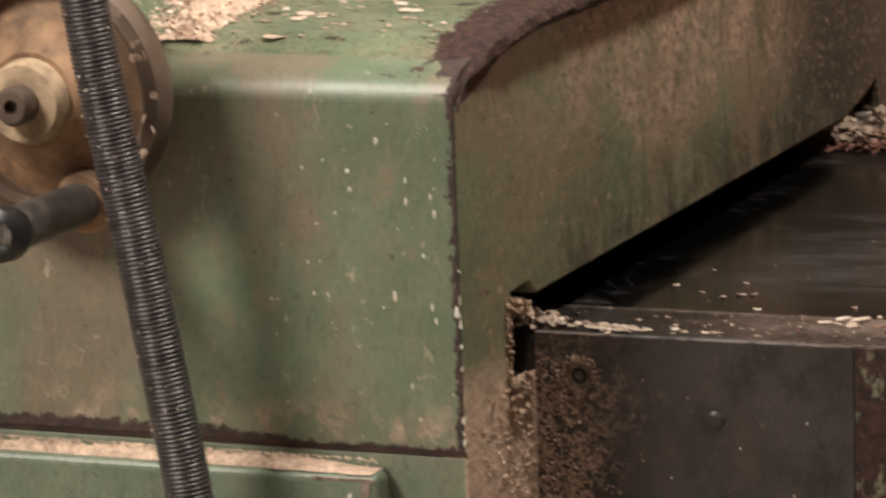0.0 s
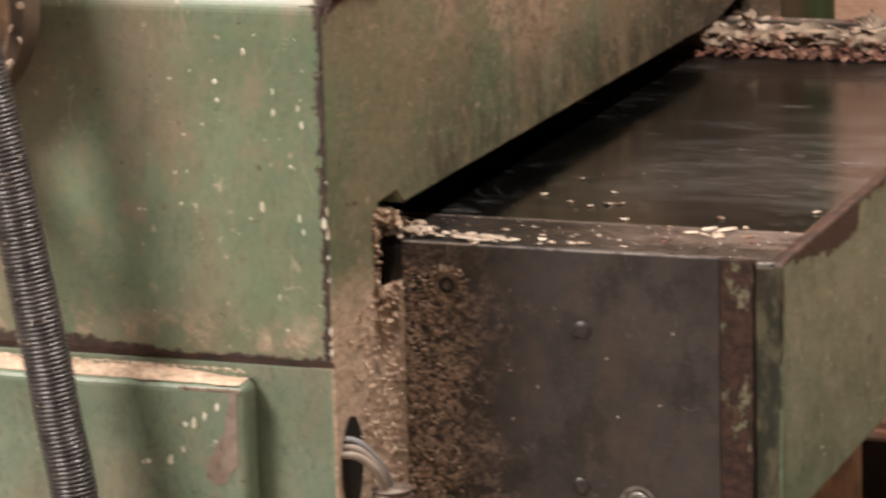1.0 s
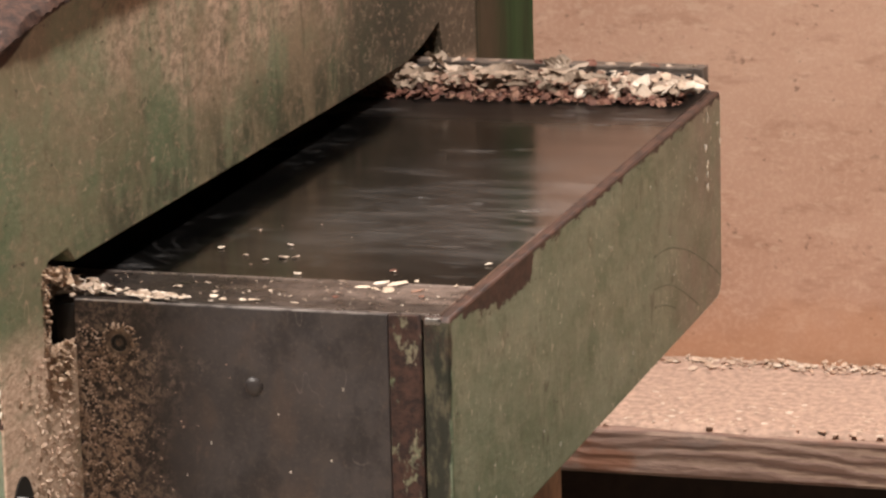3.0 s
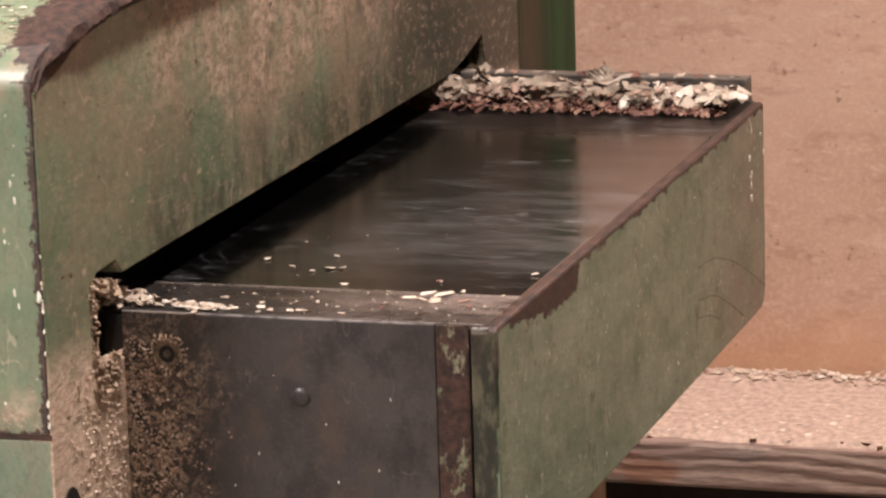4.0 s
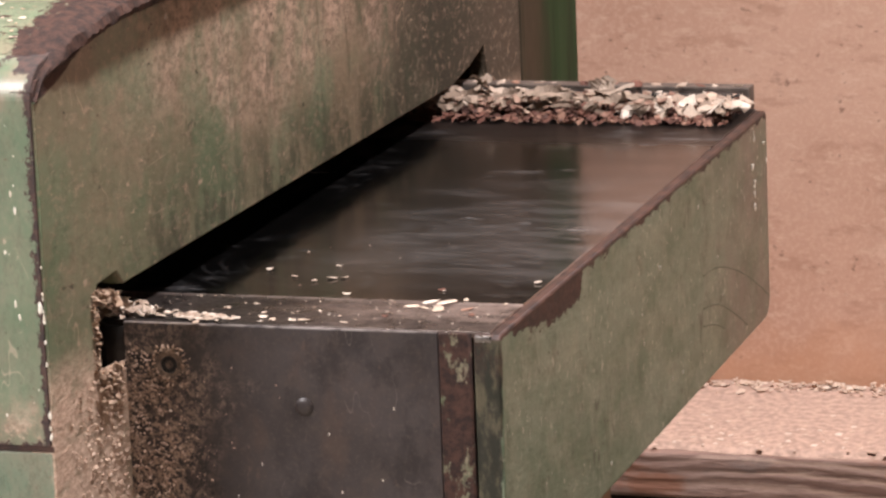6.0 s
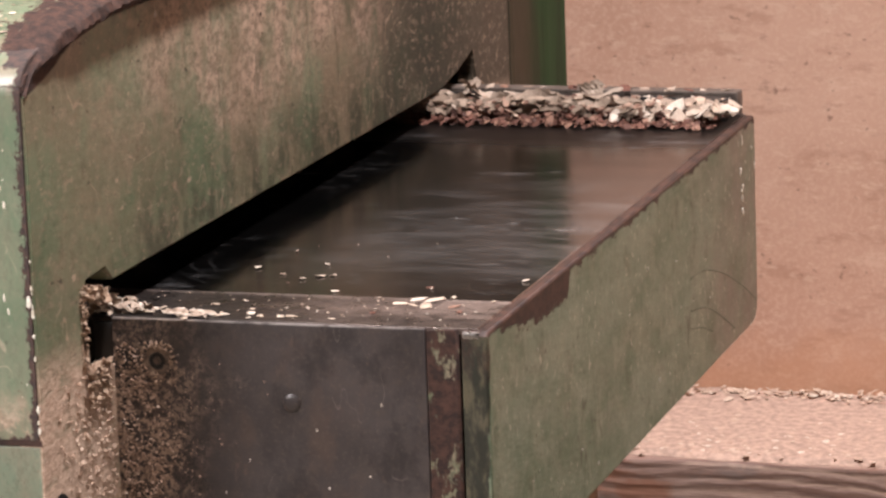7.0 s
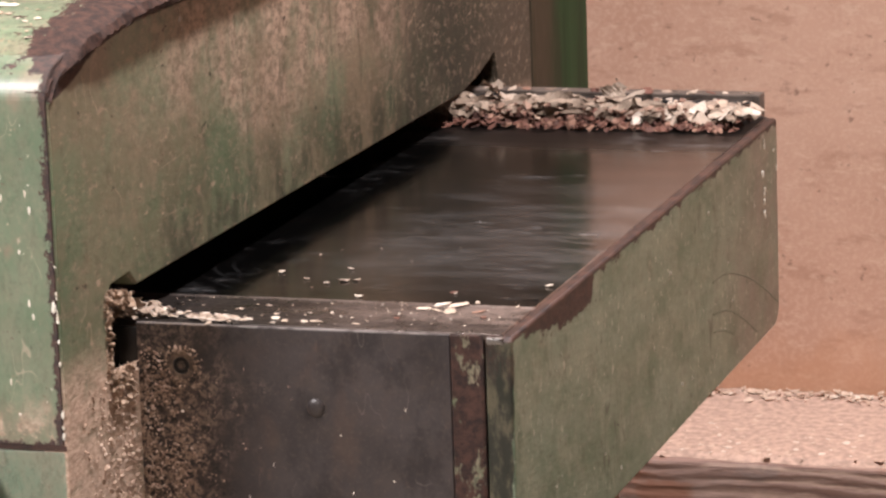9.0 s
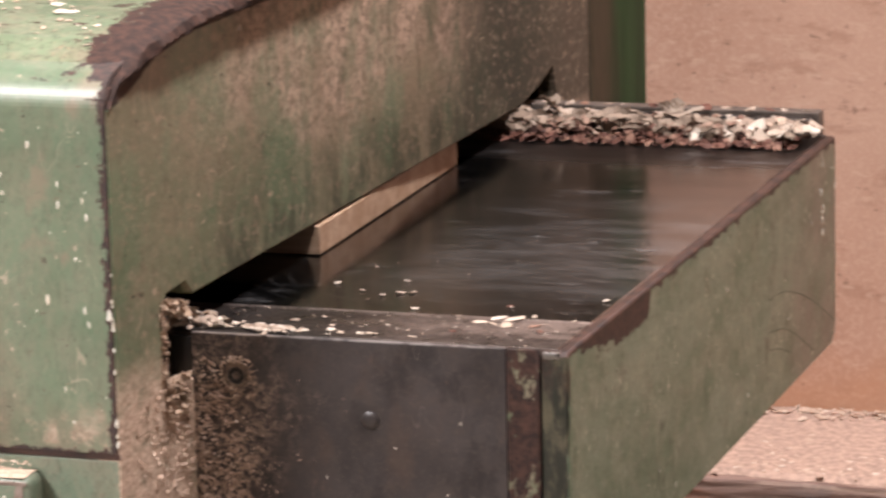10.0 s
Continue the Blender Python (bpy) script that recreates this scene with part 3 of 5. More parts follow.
def chipboard():
    m = Mat("raw chipboard")
    fleck = m.noise(260, 5, 0.7)
    colour = m.mix(m.step(m.noise(6, 4, 0.55), 0.3, 0.7), (0.51, 0.305, 0.220), (0.60, 0.380, 0.285))
    colour = m.mix(m.step(fleck, 0.46, 0.62, 0, 0.45), colour, (0.66, 0.45, 0.345))
    # long fibres and chips lying level
    colour = m.mix(m.step(m.noise(60, 6, 0.7, (0.35, 1, 1), (4, 4, 4)), 0.52, 0.66, 0, 0.50), colour, (0.40, 0.225, 0.155))
    colour = m.mix(m.step(m.noise(90, 6, 0.7, (0.4, 1, 1), (1, 8, 2)), 0.54, 0.66, 0, 0.50), colour, (0.70, 0.50, 0.390))
    # dark spots, singly and in loose groups
    groups = m.step(m.noise(11, 3, 0.55, offset=(6, 1, 1)), 0.44, 0.60, 0.25, 1.0)
    colour = m.mix(m.math("MULTIPLY", m.step(m.noise(62, 4, 0.65, (0.7, 1, 1), (8, 1, 3)), 0.60, 0.70, 0, 0.50), groups), colour, (0.28, 0.165, 0.115))
    colour = m.mix(m.step(m.noise(120, 3, 0.6, (0.8, 1, 1), (3, 1, 8)), 0.665, 0.73, 0, 0.65), colour, (0.22, 0.125, 0.088))
    colour = m.mix(m.step(m.noise(3.5, 3, 0.5, offset=(1, 7, 3)), 0.45, 0.8, 0, 0.35), colour, (0.44, 0.255, 0.18))
    # cleaner, more orange board just above the shelf
    foot = m.step(m.math("ADD", m.z, m.math("MULTIPLY", m.math("SUBTRACT", m.noise(22, 4, 0.6), 0.5), 0.08)), 0.590, 0.535, 0, 0.45)
    colour = m.mix(foot, colour, (0.56, 0.285, 0.155))
    return m.done(colour, 0.75, 0, fleck, 0.2, 0.001, 0.3)


def plain(name, colour, rough=0.6, metal=0.0, vary=0.25, scale=60, local=False):
    m = Mat(name, local)
    c = m.mix(m.step(m.noise(scale, 5, 0.6), 0.3, 0.7), tuple(v * (1 - vary) for v in colour), tuple(min(v * (1 + vary), 1) for v in colour))
    return m.done(c, rough, metal, m.noise(scale * 5, 3), 0.15, 0.0008)


def chip_material(name, a, b, c):
    """Shavings: every piece takes its own shade."""
    m = Mat(name, local=True)
    g = m.t.nodes.new("ShaderNodeNewGeometry")
    o = m.t.nodes.new("ShaderNodeObjectInfo")
    r = m.math("FRACT", m.math("ADD", g.outputs["Random Per Island"], o.outputs["Random"]))
    colour = m.mix(m.step(r, 0.0, 0.5), a, b)
    colour = m.mix(m.step(r, 0.6, 1.0), colour, c)
    colour = m.mix(m.step(m.noise(500, 3), 0.4, 0.7, 0, 0.3), colour, tuple(v * 0.6 for v in b))
    return m.done(colour, 0.7, 0, m.noise(700, 3), 0.3, 0.0004, 0.3)


def post_paint():
    """Dark green gloss paint, filmed with brown dust beside the machine."""
    m = Mat("dark green gloss paint")
    colour = m.mix(m.step(m.noise(30, 4, 0.6, (1, 1, 0.15)), 0.35, 0.65), (0.010, 0.028, 0.010), (0.024, 0.062, 0.023))
    film = m.step(m.math("ADD", m.y, m.math("MULTIPLY", m.math("SUBTRACT", m.noise(40, 5, 0.65, (1, 1, 0.25)), 0.5), 0.05)), 0.885, 0.835, 0, 0.9)
    colour = m.mix(film, colour, m.mix(m.noise(120, 4, 0.6, (1, 1, 0.4)), (0.045, 0.034, 0.022), (0.085, 0.064, 0.043)))
    return m.done(colour, 0.65, 0, m.noise(120, 4), 0.15, 0.0008, 0.15)


M_POST = post_paint()
M_BED = bed_steel()
M_LEDGE = ledge_steel()
M_GUIDE = dull_steel("dull grey iron", (0.060, 0.045, 0.036), (0.13, 0.10, 0.082), 0.6, 0.0, 60)
M_CAKED = plain("dust-caked iron", (0.17, 0.122, 0.090), 0.8, 0, 0.5, 300)
M_PLATE = plate_paint()
M_BLACK = plain("black oily iron", (0.012, 0.011, 0.010), 0.5)
M_STREAK = plain("dark green scrape", (0.105, 0.132, 0.092), 0.6)
M_INSIDE = plain("dark dusty iron", (0.020, 0.017, 0.014), 0.7)
M_STEEL = dull_steel("bright screw steel", (0.22, 0.21, 0.20), (0.42, 0.40, 0.38), 0.3, 0.9, 120)
M_BARE = dull_steel("bare worn metal", (0.24, 0.185, 0.155), (0.44, 0.36, 0.315), 0.35, 0.6, 80)
M_RUST = dull_steel("rusty iron", RUST_DARK, RUST, 0.55, 0.1, 90)
M_RIB = plain("black corrugated plastic", (0.052, 0.045, 0.046), 0.30, 0, 0.5, 110)
M_GREYRIB = plain("dusty corrugated plastic", (0.13, 0.095, 0.075), 0.5, 0, 0.35, 160)
M_WIRE = plain("grey cable sheath", (0.25, 0.20, 0.165), 0.6)
M_BLUEWIRE = plain("blue cable sheath", (0.17, 0.165, 0.175), 0.6)
M_WHEEL = dull_steel("dusty cast wheel", (0.16, 0.092, 0.052), (0.42, 0.255, 0.148), 0.7, 0.0, 34, (0.085, 0.048, 0.030))
M_RIM = dull_steel("grimy wheel rim", (0.090, 0.062, 0.045), (0.17, 0.118, 0.086), 0.55, 0.1, 30)
M_HUB = plain("pale dusty iron", (0.42, 0.305, 0.200), 0.8, 0, 0.45, 55)
M_GRIP = plain("grey worn grip", (0.085, 0.075, 0.068), 0.4, 0.2, 0.4, 90)
M_GUM = plain("black rubber", (0.012, 0.012, 0.013), 0.35)
M_BOARD = wood("planed pine board", (0.47, 0.33, 0.230), (0.36, 0.23, 0.145), "x", 0.7, True, 0.5)
M_BEAM = sawn_timber()
M_WALL = chipboard()
M_SHADOWBOARD = plain("shade-painted boarding", (0.035, 0.022, 0.017), 0.8)
M_BASE = plain("brown dusted iron", (0.19, 0.11, 0.062), 0.75, 0, 0.45, 40)
M_FLOOR = plain("dusty concrete", (0.30, 0.25, 0.20), 0.85, 0, 0.3, 12)
M_PLASTER = plain("grey workshop plaster", (0.16, 0.14, 0.125), 0.9, 0, 0.12, 8)
M_CHIP = chip_material("pale wood shaving", (0.27, 0.195, 0.148), (0.43, 0.34, 0.27), (0.60, 0.52, 0.44))
M_REDCHIP = chip_material("reddish bark chip", (0.060, 0.026, 0.019), (0.145, 0.062, 0.044), (0.27, 0.155, 0.110))
M_SHAVE = chip_material("beige wood shaving", (0.185, 0.135, 0.100), (0.29, 0.220, 0.168), (0.48, 0.385, 0.310))
M_MIXCHIP = chip_material("mixed wood flake", (0.155, 0.075, 0.054), (0.30, 0.190, 0.140), (0.46, 0.35, 0.27))
M_SAWDUST = chip_material("sawdust", (0.36, 0.245, 0.178), (0.48, 0.345, 0.260), (0.60, 0.465, 0.370))
M_DUST = plain("pale settled sawdust", (0.47, 0.325, 0.258), 0.9, 0, 0.24, 150)
M_FLECK = chip_material("dried white fleck", (0.62, 0.56, 0.44), (0.74, 0.70, 0.60), (0.82, 0.80, 0.72))

# ---- the room ----
part("floor", box((-3.2, -3.3, -0.10), (3.2, 1.25, 0.0)), M_FLOOR)
part("ceiling", box((-3.2, -3.3, 2.80), (3.2, 1.25, 2.90)), M_PLASTER)
part("wall_back", box((-3.2, 1.147, 0.515), (3.2, 1.25, 2.80)), M_WALL)
# this board's dark colour stands in for the shade under the shelf
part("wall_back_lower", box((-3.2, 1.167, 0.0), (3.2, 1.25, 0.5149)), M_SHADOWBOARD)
part("wall_left", box((-3.3, -3.3, 0.0), (-3.2, 1.25, 2.80)), M_PLASTER)
part("wall_right", box((3.2, -3.3, 0.0), (3.3, 1.25, 2.80)), M_PLASTER)
part("wall_front", box((-3.2, -3.4, 0.0), (3.2, -3.3, 2.80)), M_PLASTER)
for n, text in (("floor", "dusty grey concrete workshop floor"), ("ceiling", "plain grey plastered workshop ceiling"),
                ("wall_back", "raw brown chipboard wall with dark flecks"), ("wall_back_lower", "shade-painted boarding below the shelf"),
                ("wall_left", "plain grey plastered workshop wall"), ("wall_right", "plain grey plastered workshop wall"),
                ("wall_front", "plain grey plastered workshop wall")):
    tagged(bpy.data.objects[n], text, n.split("_")[0], kind="structure")


def strip_light(x, y, half):
    lamp = thing("ceiling_light", (x, y, 2.80), "white ceiling strip light with two glowing tubes", "lamp", "ceiling lights")
    part("housing", box((x - half, y - 0.65, 2.755), (x + half, y + 0.65, 2.80), 0.006), plain("white enamel", (0.75, 0.74, 0.70), 0.4), lamp)
    glow = bpy.data.materials.new("tube glow")
    glow.use_nodes = True
    b = glow.node_tree.nodes["Principled BSDF"]
    b.inputs["Emission Color"].default_value, b.inputs["Emission Strength"].default_value = (1.0, 0.86, 0.70, 1), 4.0
    for dx in (-0.45 * half, 0.45 * half):
        part("tube", tube([(x + dx, y - 0.6, 2.742), (x + dx, y, 2.742), (x + dx, y + 0.6, 2.742)], 0.013, 12), glow, lamp)


strip_light(-1.45, -1.95, 0.44)
strip_light(0.28, 0.05, 0.08)

# shelf of rough timber along the back wall
shelf = thing("timber_shelf", (0.4, 1.05, 0.477), "rough grey timber shelf beam along the chipboard wall", "shelf")
part("plank", box((-1.6, 0.949, 0.477), (2.4, 1.1465, 0.5145), 0.003), M_BEAM, shelf)
for px in (-1.3, 2.1):
    part("bracket", box((px, 1.0, 0.30), (px + 0.05, 1.1665, 0.4765), 0.003), M_BEAM, shelf)

dust_bm, count = bmesh.new(), 220
front, back = [], []
for k in range(count + 1):
    x = -0.9 + 2.6 * k / count
    w = 0.006 + 0.010 * noise.noise(Vector((x * 9, 3, 0))) + 0.005 * noise.noise(Vector((x * 45, 7, 0)))
    front.append((x, 0.950 + max(w, 0.0)))
lo = [dust_bm.verts.new((x, y - 0.001, 0.5147)) for x, y in front]
mid = [dust_bm.verts.new((x, y + 0.006, 0.5190 + 0.001 * noise.noise(Vector((x * 30, 1, 0))))) for x, y in front]
far = [dust_bm.verts.new((x, 1.10, 0.5200 + 0.001 * noise.noise(Vector((x * 20, 5, 0))))) for x, y in front]
back = [dust_bm.verts.new((x, 1.1462, 0.5235 + 0.003 * noise.noise(Vector((x * 25, 9, 0))))) for x, y in front]
for p, q in ((lo, mid), (mid, far), (far, back)):
    for k in range(count):
        dust_bm.faces.new((p[k], p[k + 1], q[k + 1], q[k]))
tagged(part("dust_layer", dust_bm, M_DUST), "layer of pale sawdust covering the timber shelf", "sawdust", kind="stuff")

# ---- the planer: base and table ----
planer = thing("thickness_planer", (-0.6, 0.35, 0.0), "old green thickness planer, worn, dusty and partly rusty", "planer")
base = table = head = cover = lower = planer
part("base_body", box((-1.05, 0.06, 0.0), (-0.144, 0.752, 0.64), 0.006), M_BASE, base, "brown dusty cast iron base")
part("top_flange", box((-1.05, 0.05, 0.641), (-0.150, 0.70, 0.69), 0.004), M_BLACK, base)
part("plinth", box((-1.10, 0.02, 0.0), (-0.10, 0.79, 0.05), 0.006), M_INSIDE, base)

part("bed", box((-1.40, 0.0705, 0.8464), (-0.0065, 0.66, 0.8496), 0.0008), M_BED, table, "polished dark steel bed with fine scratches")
part("underframe", box((-1.40, 0.014, 0.70), (-0.02, 0.648, 0.8462), 0.003), M_INSIDE, table)
ledge = prism([(-1.40, 0.0255), (-0.252, 0.0255), (-0.2310, 0.0036), (-0.0065, 0.0036), (-0.0065, 0.070), (-1.40, 0.070)], "z", 0.8464, 0.8500, 0.0007)
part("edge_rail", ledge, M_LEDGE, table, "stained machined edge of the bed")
side = part("side_plate", box((-0.2185, 0.0, 0.56), (-0.0355, 0.0034, 0.8497), 0.0009), M_PLATE, table, "dark lacquered side plate with clinging sawdust")
part("plate_return", box((-0.2308, 0.0030, 0.8232), (-0.2188, 0.0090, 0.8462), 0.0009), M_BLACK, table, "dark bent end of the side plate")
part("corner_strip", prism([(-0.0352, 0.0008), (-0.0190, 0.0020), (-0.0172, 0.0034), (-0.0172, 0.0036), (-0.0352, 0.0034)], "z", 0.56, 0.8492, 0.0006), M_STRIP, table, "flaked green and rusty corner strip")
end_outline = [(0.0, 0.700), (0.646, 0.7032), (0.6525, 0.7055), (0.6575, 0.7100), (0.6600, 0.7170), (0.660, 0.8450), (0.657, 0.8490), (0.003, 0.8490), (0.0, 0.8468)]
end = part("end_plate", prism(end_outline, "x", -0.0155, 0.0, 0.0017, 3), M_END, table, "scuffed green end plate with rusty chipped edge")
part("worn_corner", box((-0.0145, -0.0006, 0.8448), (-0.0050, 0.003, 0.8488), 0.0009), M_STEEL, end, "bright worn corner")
part("foot", box((-0.12, 0.02, 0.55), (-0.03, 0.11, 0.699), 0.004), M_BLACK, table)
# rail made black so its front stands for the shaded gap
part("far_rail", box((-0.60, 0.648, 0.8496), (-0.016, 0.6600, 0.8620), 0.0012), M_BLACK, table, "lip rail along the bed, black for the shaded gap before it")
part("guide_strip", box((-0.60, 0.6604, 0.845), (-0.012, 0.676, 0.8645), 0.001), M_GUIDE, table, "dull grey guide strip")


def socket_screw(x, z, r, material, proud):
    s = part("screw", lathe([(0, -0.002), (r, -0.002), (r, proud), (r * 0.9, proud + 0.0008), (r * 0.52, proud + 0.0008), (r * 0.5, proud - 0.004), (0, proud - 0.004)],
                            (x, 0.0, z), (0, -1, 0), 28), material, side, "round socket screw head")
    return s


def ring(x, z, r0, r1, material):
    part("washer", lathe([(r0, 0.0), (r0, 0.0012), (r1, 0.0012), (r1, 0.0)], (x, 0.0, z), (0, -1, 0), 28), material, side)


ring(-0.192, 0.826, 0.0050, 0.0080, M_CAKED)
socket_screw(-0.192, 0.826, 0.0050, M_BLACK, 0.0002)
ring(-0.083, 0.708, 0.0085, 0.0105, M_STEEL)
socket_screw(-0.083, 0.708, 0.0075, M_STEEL, 0.002)
for rx, rz in ((-0.114, 0.805), (-0.116, 0.716)):
    part("rivet", lathe([(0.0052, -0.001), (0.0052, 0.0006), (0.0044, 0.0013), (0.0024, 0.0018), (0, 0.0019)], (rx, 0, rz), (0, -1, 0), 20), M_PLATE, side)
for arc in (((0.462, 0.7755), (0.500, 0.7730), (0.555, 0.7590), (0.610, 0.7385), (0.655, 0.7180)), ((0.462, 0.7540), (0.504, 0.7470), (0.545, 0.7320), (0.590, 0.7120)), ((0.462, 0.7420), (0.492, 0.7360), (0.523, 0.7260))):
    part("scrape", tube([(-0.0010, y, z) for y, z in arc], 0.00112, 14), M_STREAK, end, "dark curved scrape in the paint")

# ---- the planer: head ----
# the face towards the outfeed, cut out for the bed; outline in y and z
face = [(YP + 0.001, 0.42), (0.012, 0.42), (0.012, 0.8180), (0.004, 0.8225), (-0.030, 0.8265), (-0.041, 0.8360), (-0.041, 0.868), (-0.034, 0.8785),
        (-0.006, 0.8795), (0.004, 0.8705), (0.626, 0.8685), (0.668, 0.875), (0.706, 0.884), (0.712, 0.8650), (0.712, 0.42), (0.799, 0.42), (0.799, 1.0160)]
face += [(0.02, 1.0160), (-0.03, 1.0120), (-0.07, 1.0070), (YP + 0.006, 1.0035), (YP + 0.001, 0.998)]
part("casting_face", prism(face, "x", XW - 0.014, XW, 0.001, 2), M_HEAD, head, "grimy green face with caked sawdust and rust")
# the top with its rolled edge, which rises behind the side cover
roll = [(-0.90, -0.008), (XW - 0.045, -0.008), (XW - 0.004, -0.0105), (XW + 0.0030, -0.0112), (XW + 0.0072, -0.0092), (XW + 0.0085, -0.0058), (XW + 0.0062, -0.0016),
        (XW - 0.002, 0.0012), (XW - 0.012, 0.0022), (XW - 0.030, 0.0022), (-0.50, 0.0010), (-0.90, 0.0010)]
rows, bm = [], bmesh.new()
crest = ((YP + 0.001, 0.9935), (YP + 0.008, 1.0015), (YP + 0.014, 1.0058), (YP + 0.020, 1.0085), (YP + 0.034, 1.0145), (-0.055, 1.0210), (-0.030, 1.0245), (-0.008, 1.0270), (0.012, 1.0283), (0.05, 1.0288), (0.15, 1.0285), (0.799, 1.0285))
stations = [YP + 0.001, YP + 0.008, YP + 0.014] + [YP + 0.020 + 0.0025 * k for k in range(115)] + [0.25, 0.35, 0.45, 0.60, 0.799]
for y in stations:
    z = float(np.interp(y, [c[0] for c in crest], [c[1] for c in crest]))
    ring_of = []
    thin = float(np.interp(y, (YP, -0.090, -0.045), (0.12, 0.45, 1.0)))
    for k, (x, dz) in enumerate(roll):
        dz = dz * thin if dz < 0 else dz
        rough_edge = 0.0019 if 2 <= k <= 8 else 0.0
        if x > XW:
            x = XW + (x - XW) * float(np.interp(y, (YP, -0.085, -0.030), (0.10, 0.35, 1.0)))
        ring_of.append(bm.verts.new((x + rough_edge * noise.noise(Vector((k * 3.1, y * 150, 1))), y, z + dz + 0.7 * rough_edge * noise.noise(Vector((k * 5.3, y * 210, 7))))))
    rows.append(ring_of)
for a, b in zip(rows, rows[1:]):
    for k in range(len(roll)):
        j = (k + 1) % len(roll)
        bm.faces.new((a[k], b[k], b[j], a[j]))
bm.faces.new(rows[0])
bm.faces.new(rows[-1][::-1])
bmesh.ops.recalc_face_normals(bm, faces=bm.faces)
part("top_casting", bm, M_TOP, head, "green top with rolled, bare and rusty edge")
part("core", box((-0.88, 0.02, 0.905), (XW - 0.0145, 0.70, 0.9595), 0.004), M_INSIDE, head)
part("pressure_bar", box((XW - 0.140, 0.02, 0.8695), (XW - 0.080, 0.69, 0.9045), 0.004), M_BLACK, head)
part("far_column", box((-0.88, 0.715, 0.0), (XW - 0.0505, 0.945, 0.9595), 0.01), M_HEAD, head, "far column of the planer")
post = prism([(XW - 0.05, 0.8002), (XW + 0.001, 0.8002), (XW + 0.002, 0.806), (XW + 0.002, 0.900), (XW + 0.0005, 0.930), (XW - 0.002, 0.965), (XW - 0.008, 0.980), (XW - 0.020, 0.985), (XW - 0.05, 0.985)], "z", 0.0, 1.46, 0.001)
part("corner_post", post, M_POST, head, "dark green rounded corner post")
hood = prism([(-0.80, 0.26), (XW - 0.022, 0.26), (XW - 0.012, 0.27), (XW - 0.010, 0.30), (XW - 0.010, 0.799), (-0.80, 0.799)], "z", 1.0302, 1.46, 0.008, 3)
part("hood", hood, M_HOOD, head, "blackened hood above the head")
# side cover of folded sheet, with the seam under it
fold = [(YP, 0.8065), (YP, 0.9900)]
for k in range(1, 15):
    a = math.pi - k * math.radians(78) / 14
    fold.append((YP + 0.020 + 0.020 * math.cos(a), 0.9915 + 0.0200 * math.sin(a)))
fold += [(YP + 0.024, 1.0128), (YP + 0.034, 1.0150), (YP + 0.034, 1.0110), (YP + 0.014, 1.0062), (YP + 0.0045, 0.991), (YP + 0.004, 0.8065)]
cover = part("side_cover", prism(fold, "x", -0.95, XW - 0.0015, 0.0005, 1), M_PANEL, planer, "green sheet side cover with scratches and flecks")
lower = part("lower_cover", box((-0.95, YP + 0.0005, 0.42), (XW - 0.0012, YP + 0.006, 0.8030), 0.0015), M_COVER, planer, "green lower side cover")
part("door", box((-0.90, YP - 0.020, 0.44), (-0.2625, YP, 0.7955), 0.005, 4), M_COVER, lower, "raised green door")
drip = [(-0.2665, 0.7935), (-0.2700, 0.7935), (-0.2745, 0.7700), (-0.2825, 0.7560), (-0.2855, 0.7500), (-0.2850, 0.7440), (-0.2815, 0.7400), (-0.2770, 0.7400), (-0.2735, 0.7425), (-0.2715, 0.7480), (-0.2670, 0.7520)]
part("worn_patch", prism(drip, "y", YP - 0.0204, YP - 0.0195), M_BARE, lower, "bare metal patch where paint has run off")
part("worn_edge", box((-0.300, YP - 0.0202, 0.7912), (-0.2645, YP - 0.0190, 0.7936), 0.0004, 1), M_BARE, lower, "bare worn upper edge of the door")
part("seam", box((-0.95, YP + 0.0006, 0.8032), (XW - 0.0005, YP + 0.010, 0.8063)), M_RUST, lower, "dark rusty seam")

# hand wheel with its crank grip
WC = Vector((-0.4405, YP - 0.024, 0.9975))
wheel = part("hand_wheel", lathe([(0.0, 0.024), (0.026, 0.026), (0.034, 0.016), (0.046, 0.006), (0.058, 0.0), (0.060, -0.006), (0.0, -0.006)], WC, (0, -1, 0), 56), M_WHEEL, planer, "dished brown dusty hand wheel")
part("rim", lathe([(0.0565, 0.0), (0.058, -0.010), (0.064, -0.012), (0.0685, -0.006), (0.0695, 0.003), (0.067, 0.011), (0.061, 0.014), (0.0570, 0.009), (0.0565, 0.0)], WC, (0, -1, 0), 64), M_RIM, wheel, "dark grimy wheel rim")
part("hub", lathe([(0.0235, 0.022), (0.0225, 0.033), (0.0205, 0.0365), (0.013, 0.0375), (0.0, 0.0375)], WC, (0, -1, 0), 40), M_HUB, wheel, "pale dusty hub ring")
part("axle", lathe([(0.0105, 0.036), (0.0105, 0.047), (0.0085, 0.0495), (0.0040, 0.0495), (0.0035, 0.044), (0, 0.044)], WC, (0, -1, 0), 28), M_RIM, wheel, "dark axle end")
part("shaft", lathe([(0, -0.026), (0.012, -0.026), (0.012, -0.005), (0, -0.005)], WC, (0, -1, 0), 24), M_RIM, wheel)
G = Vector((-0.4195, YP - 0.030, 0.9410))
part("boss", lathe([(0, -0.006), (0.017, -0.006), (0.0175, 0.004), (0.0150, 0.010), (0, 0.010)], G, (0, -1, 0), 32), M_WHEEL, wheel, "brown boss of the crank grip")
part("grip", lathe([(0, 0.008), (0.0105, 0.008), (0.0118, 0.014), (0.0118, 0.080), (0.0110, 0.094), (0, 0.094)], G, (0, -1, 0), 32), M_GRIP, wheel, "worn grey crank grip")
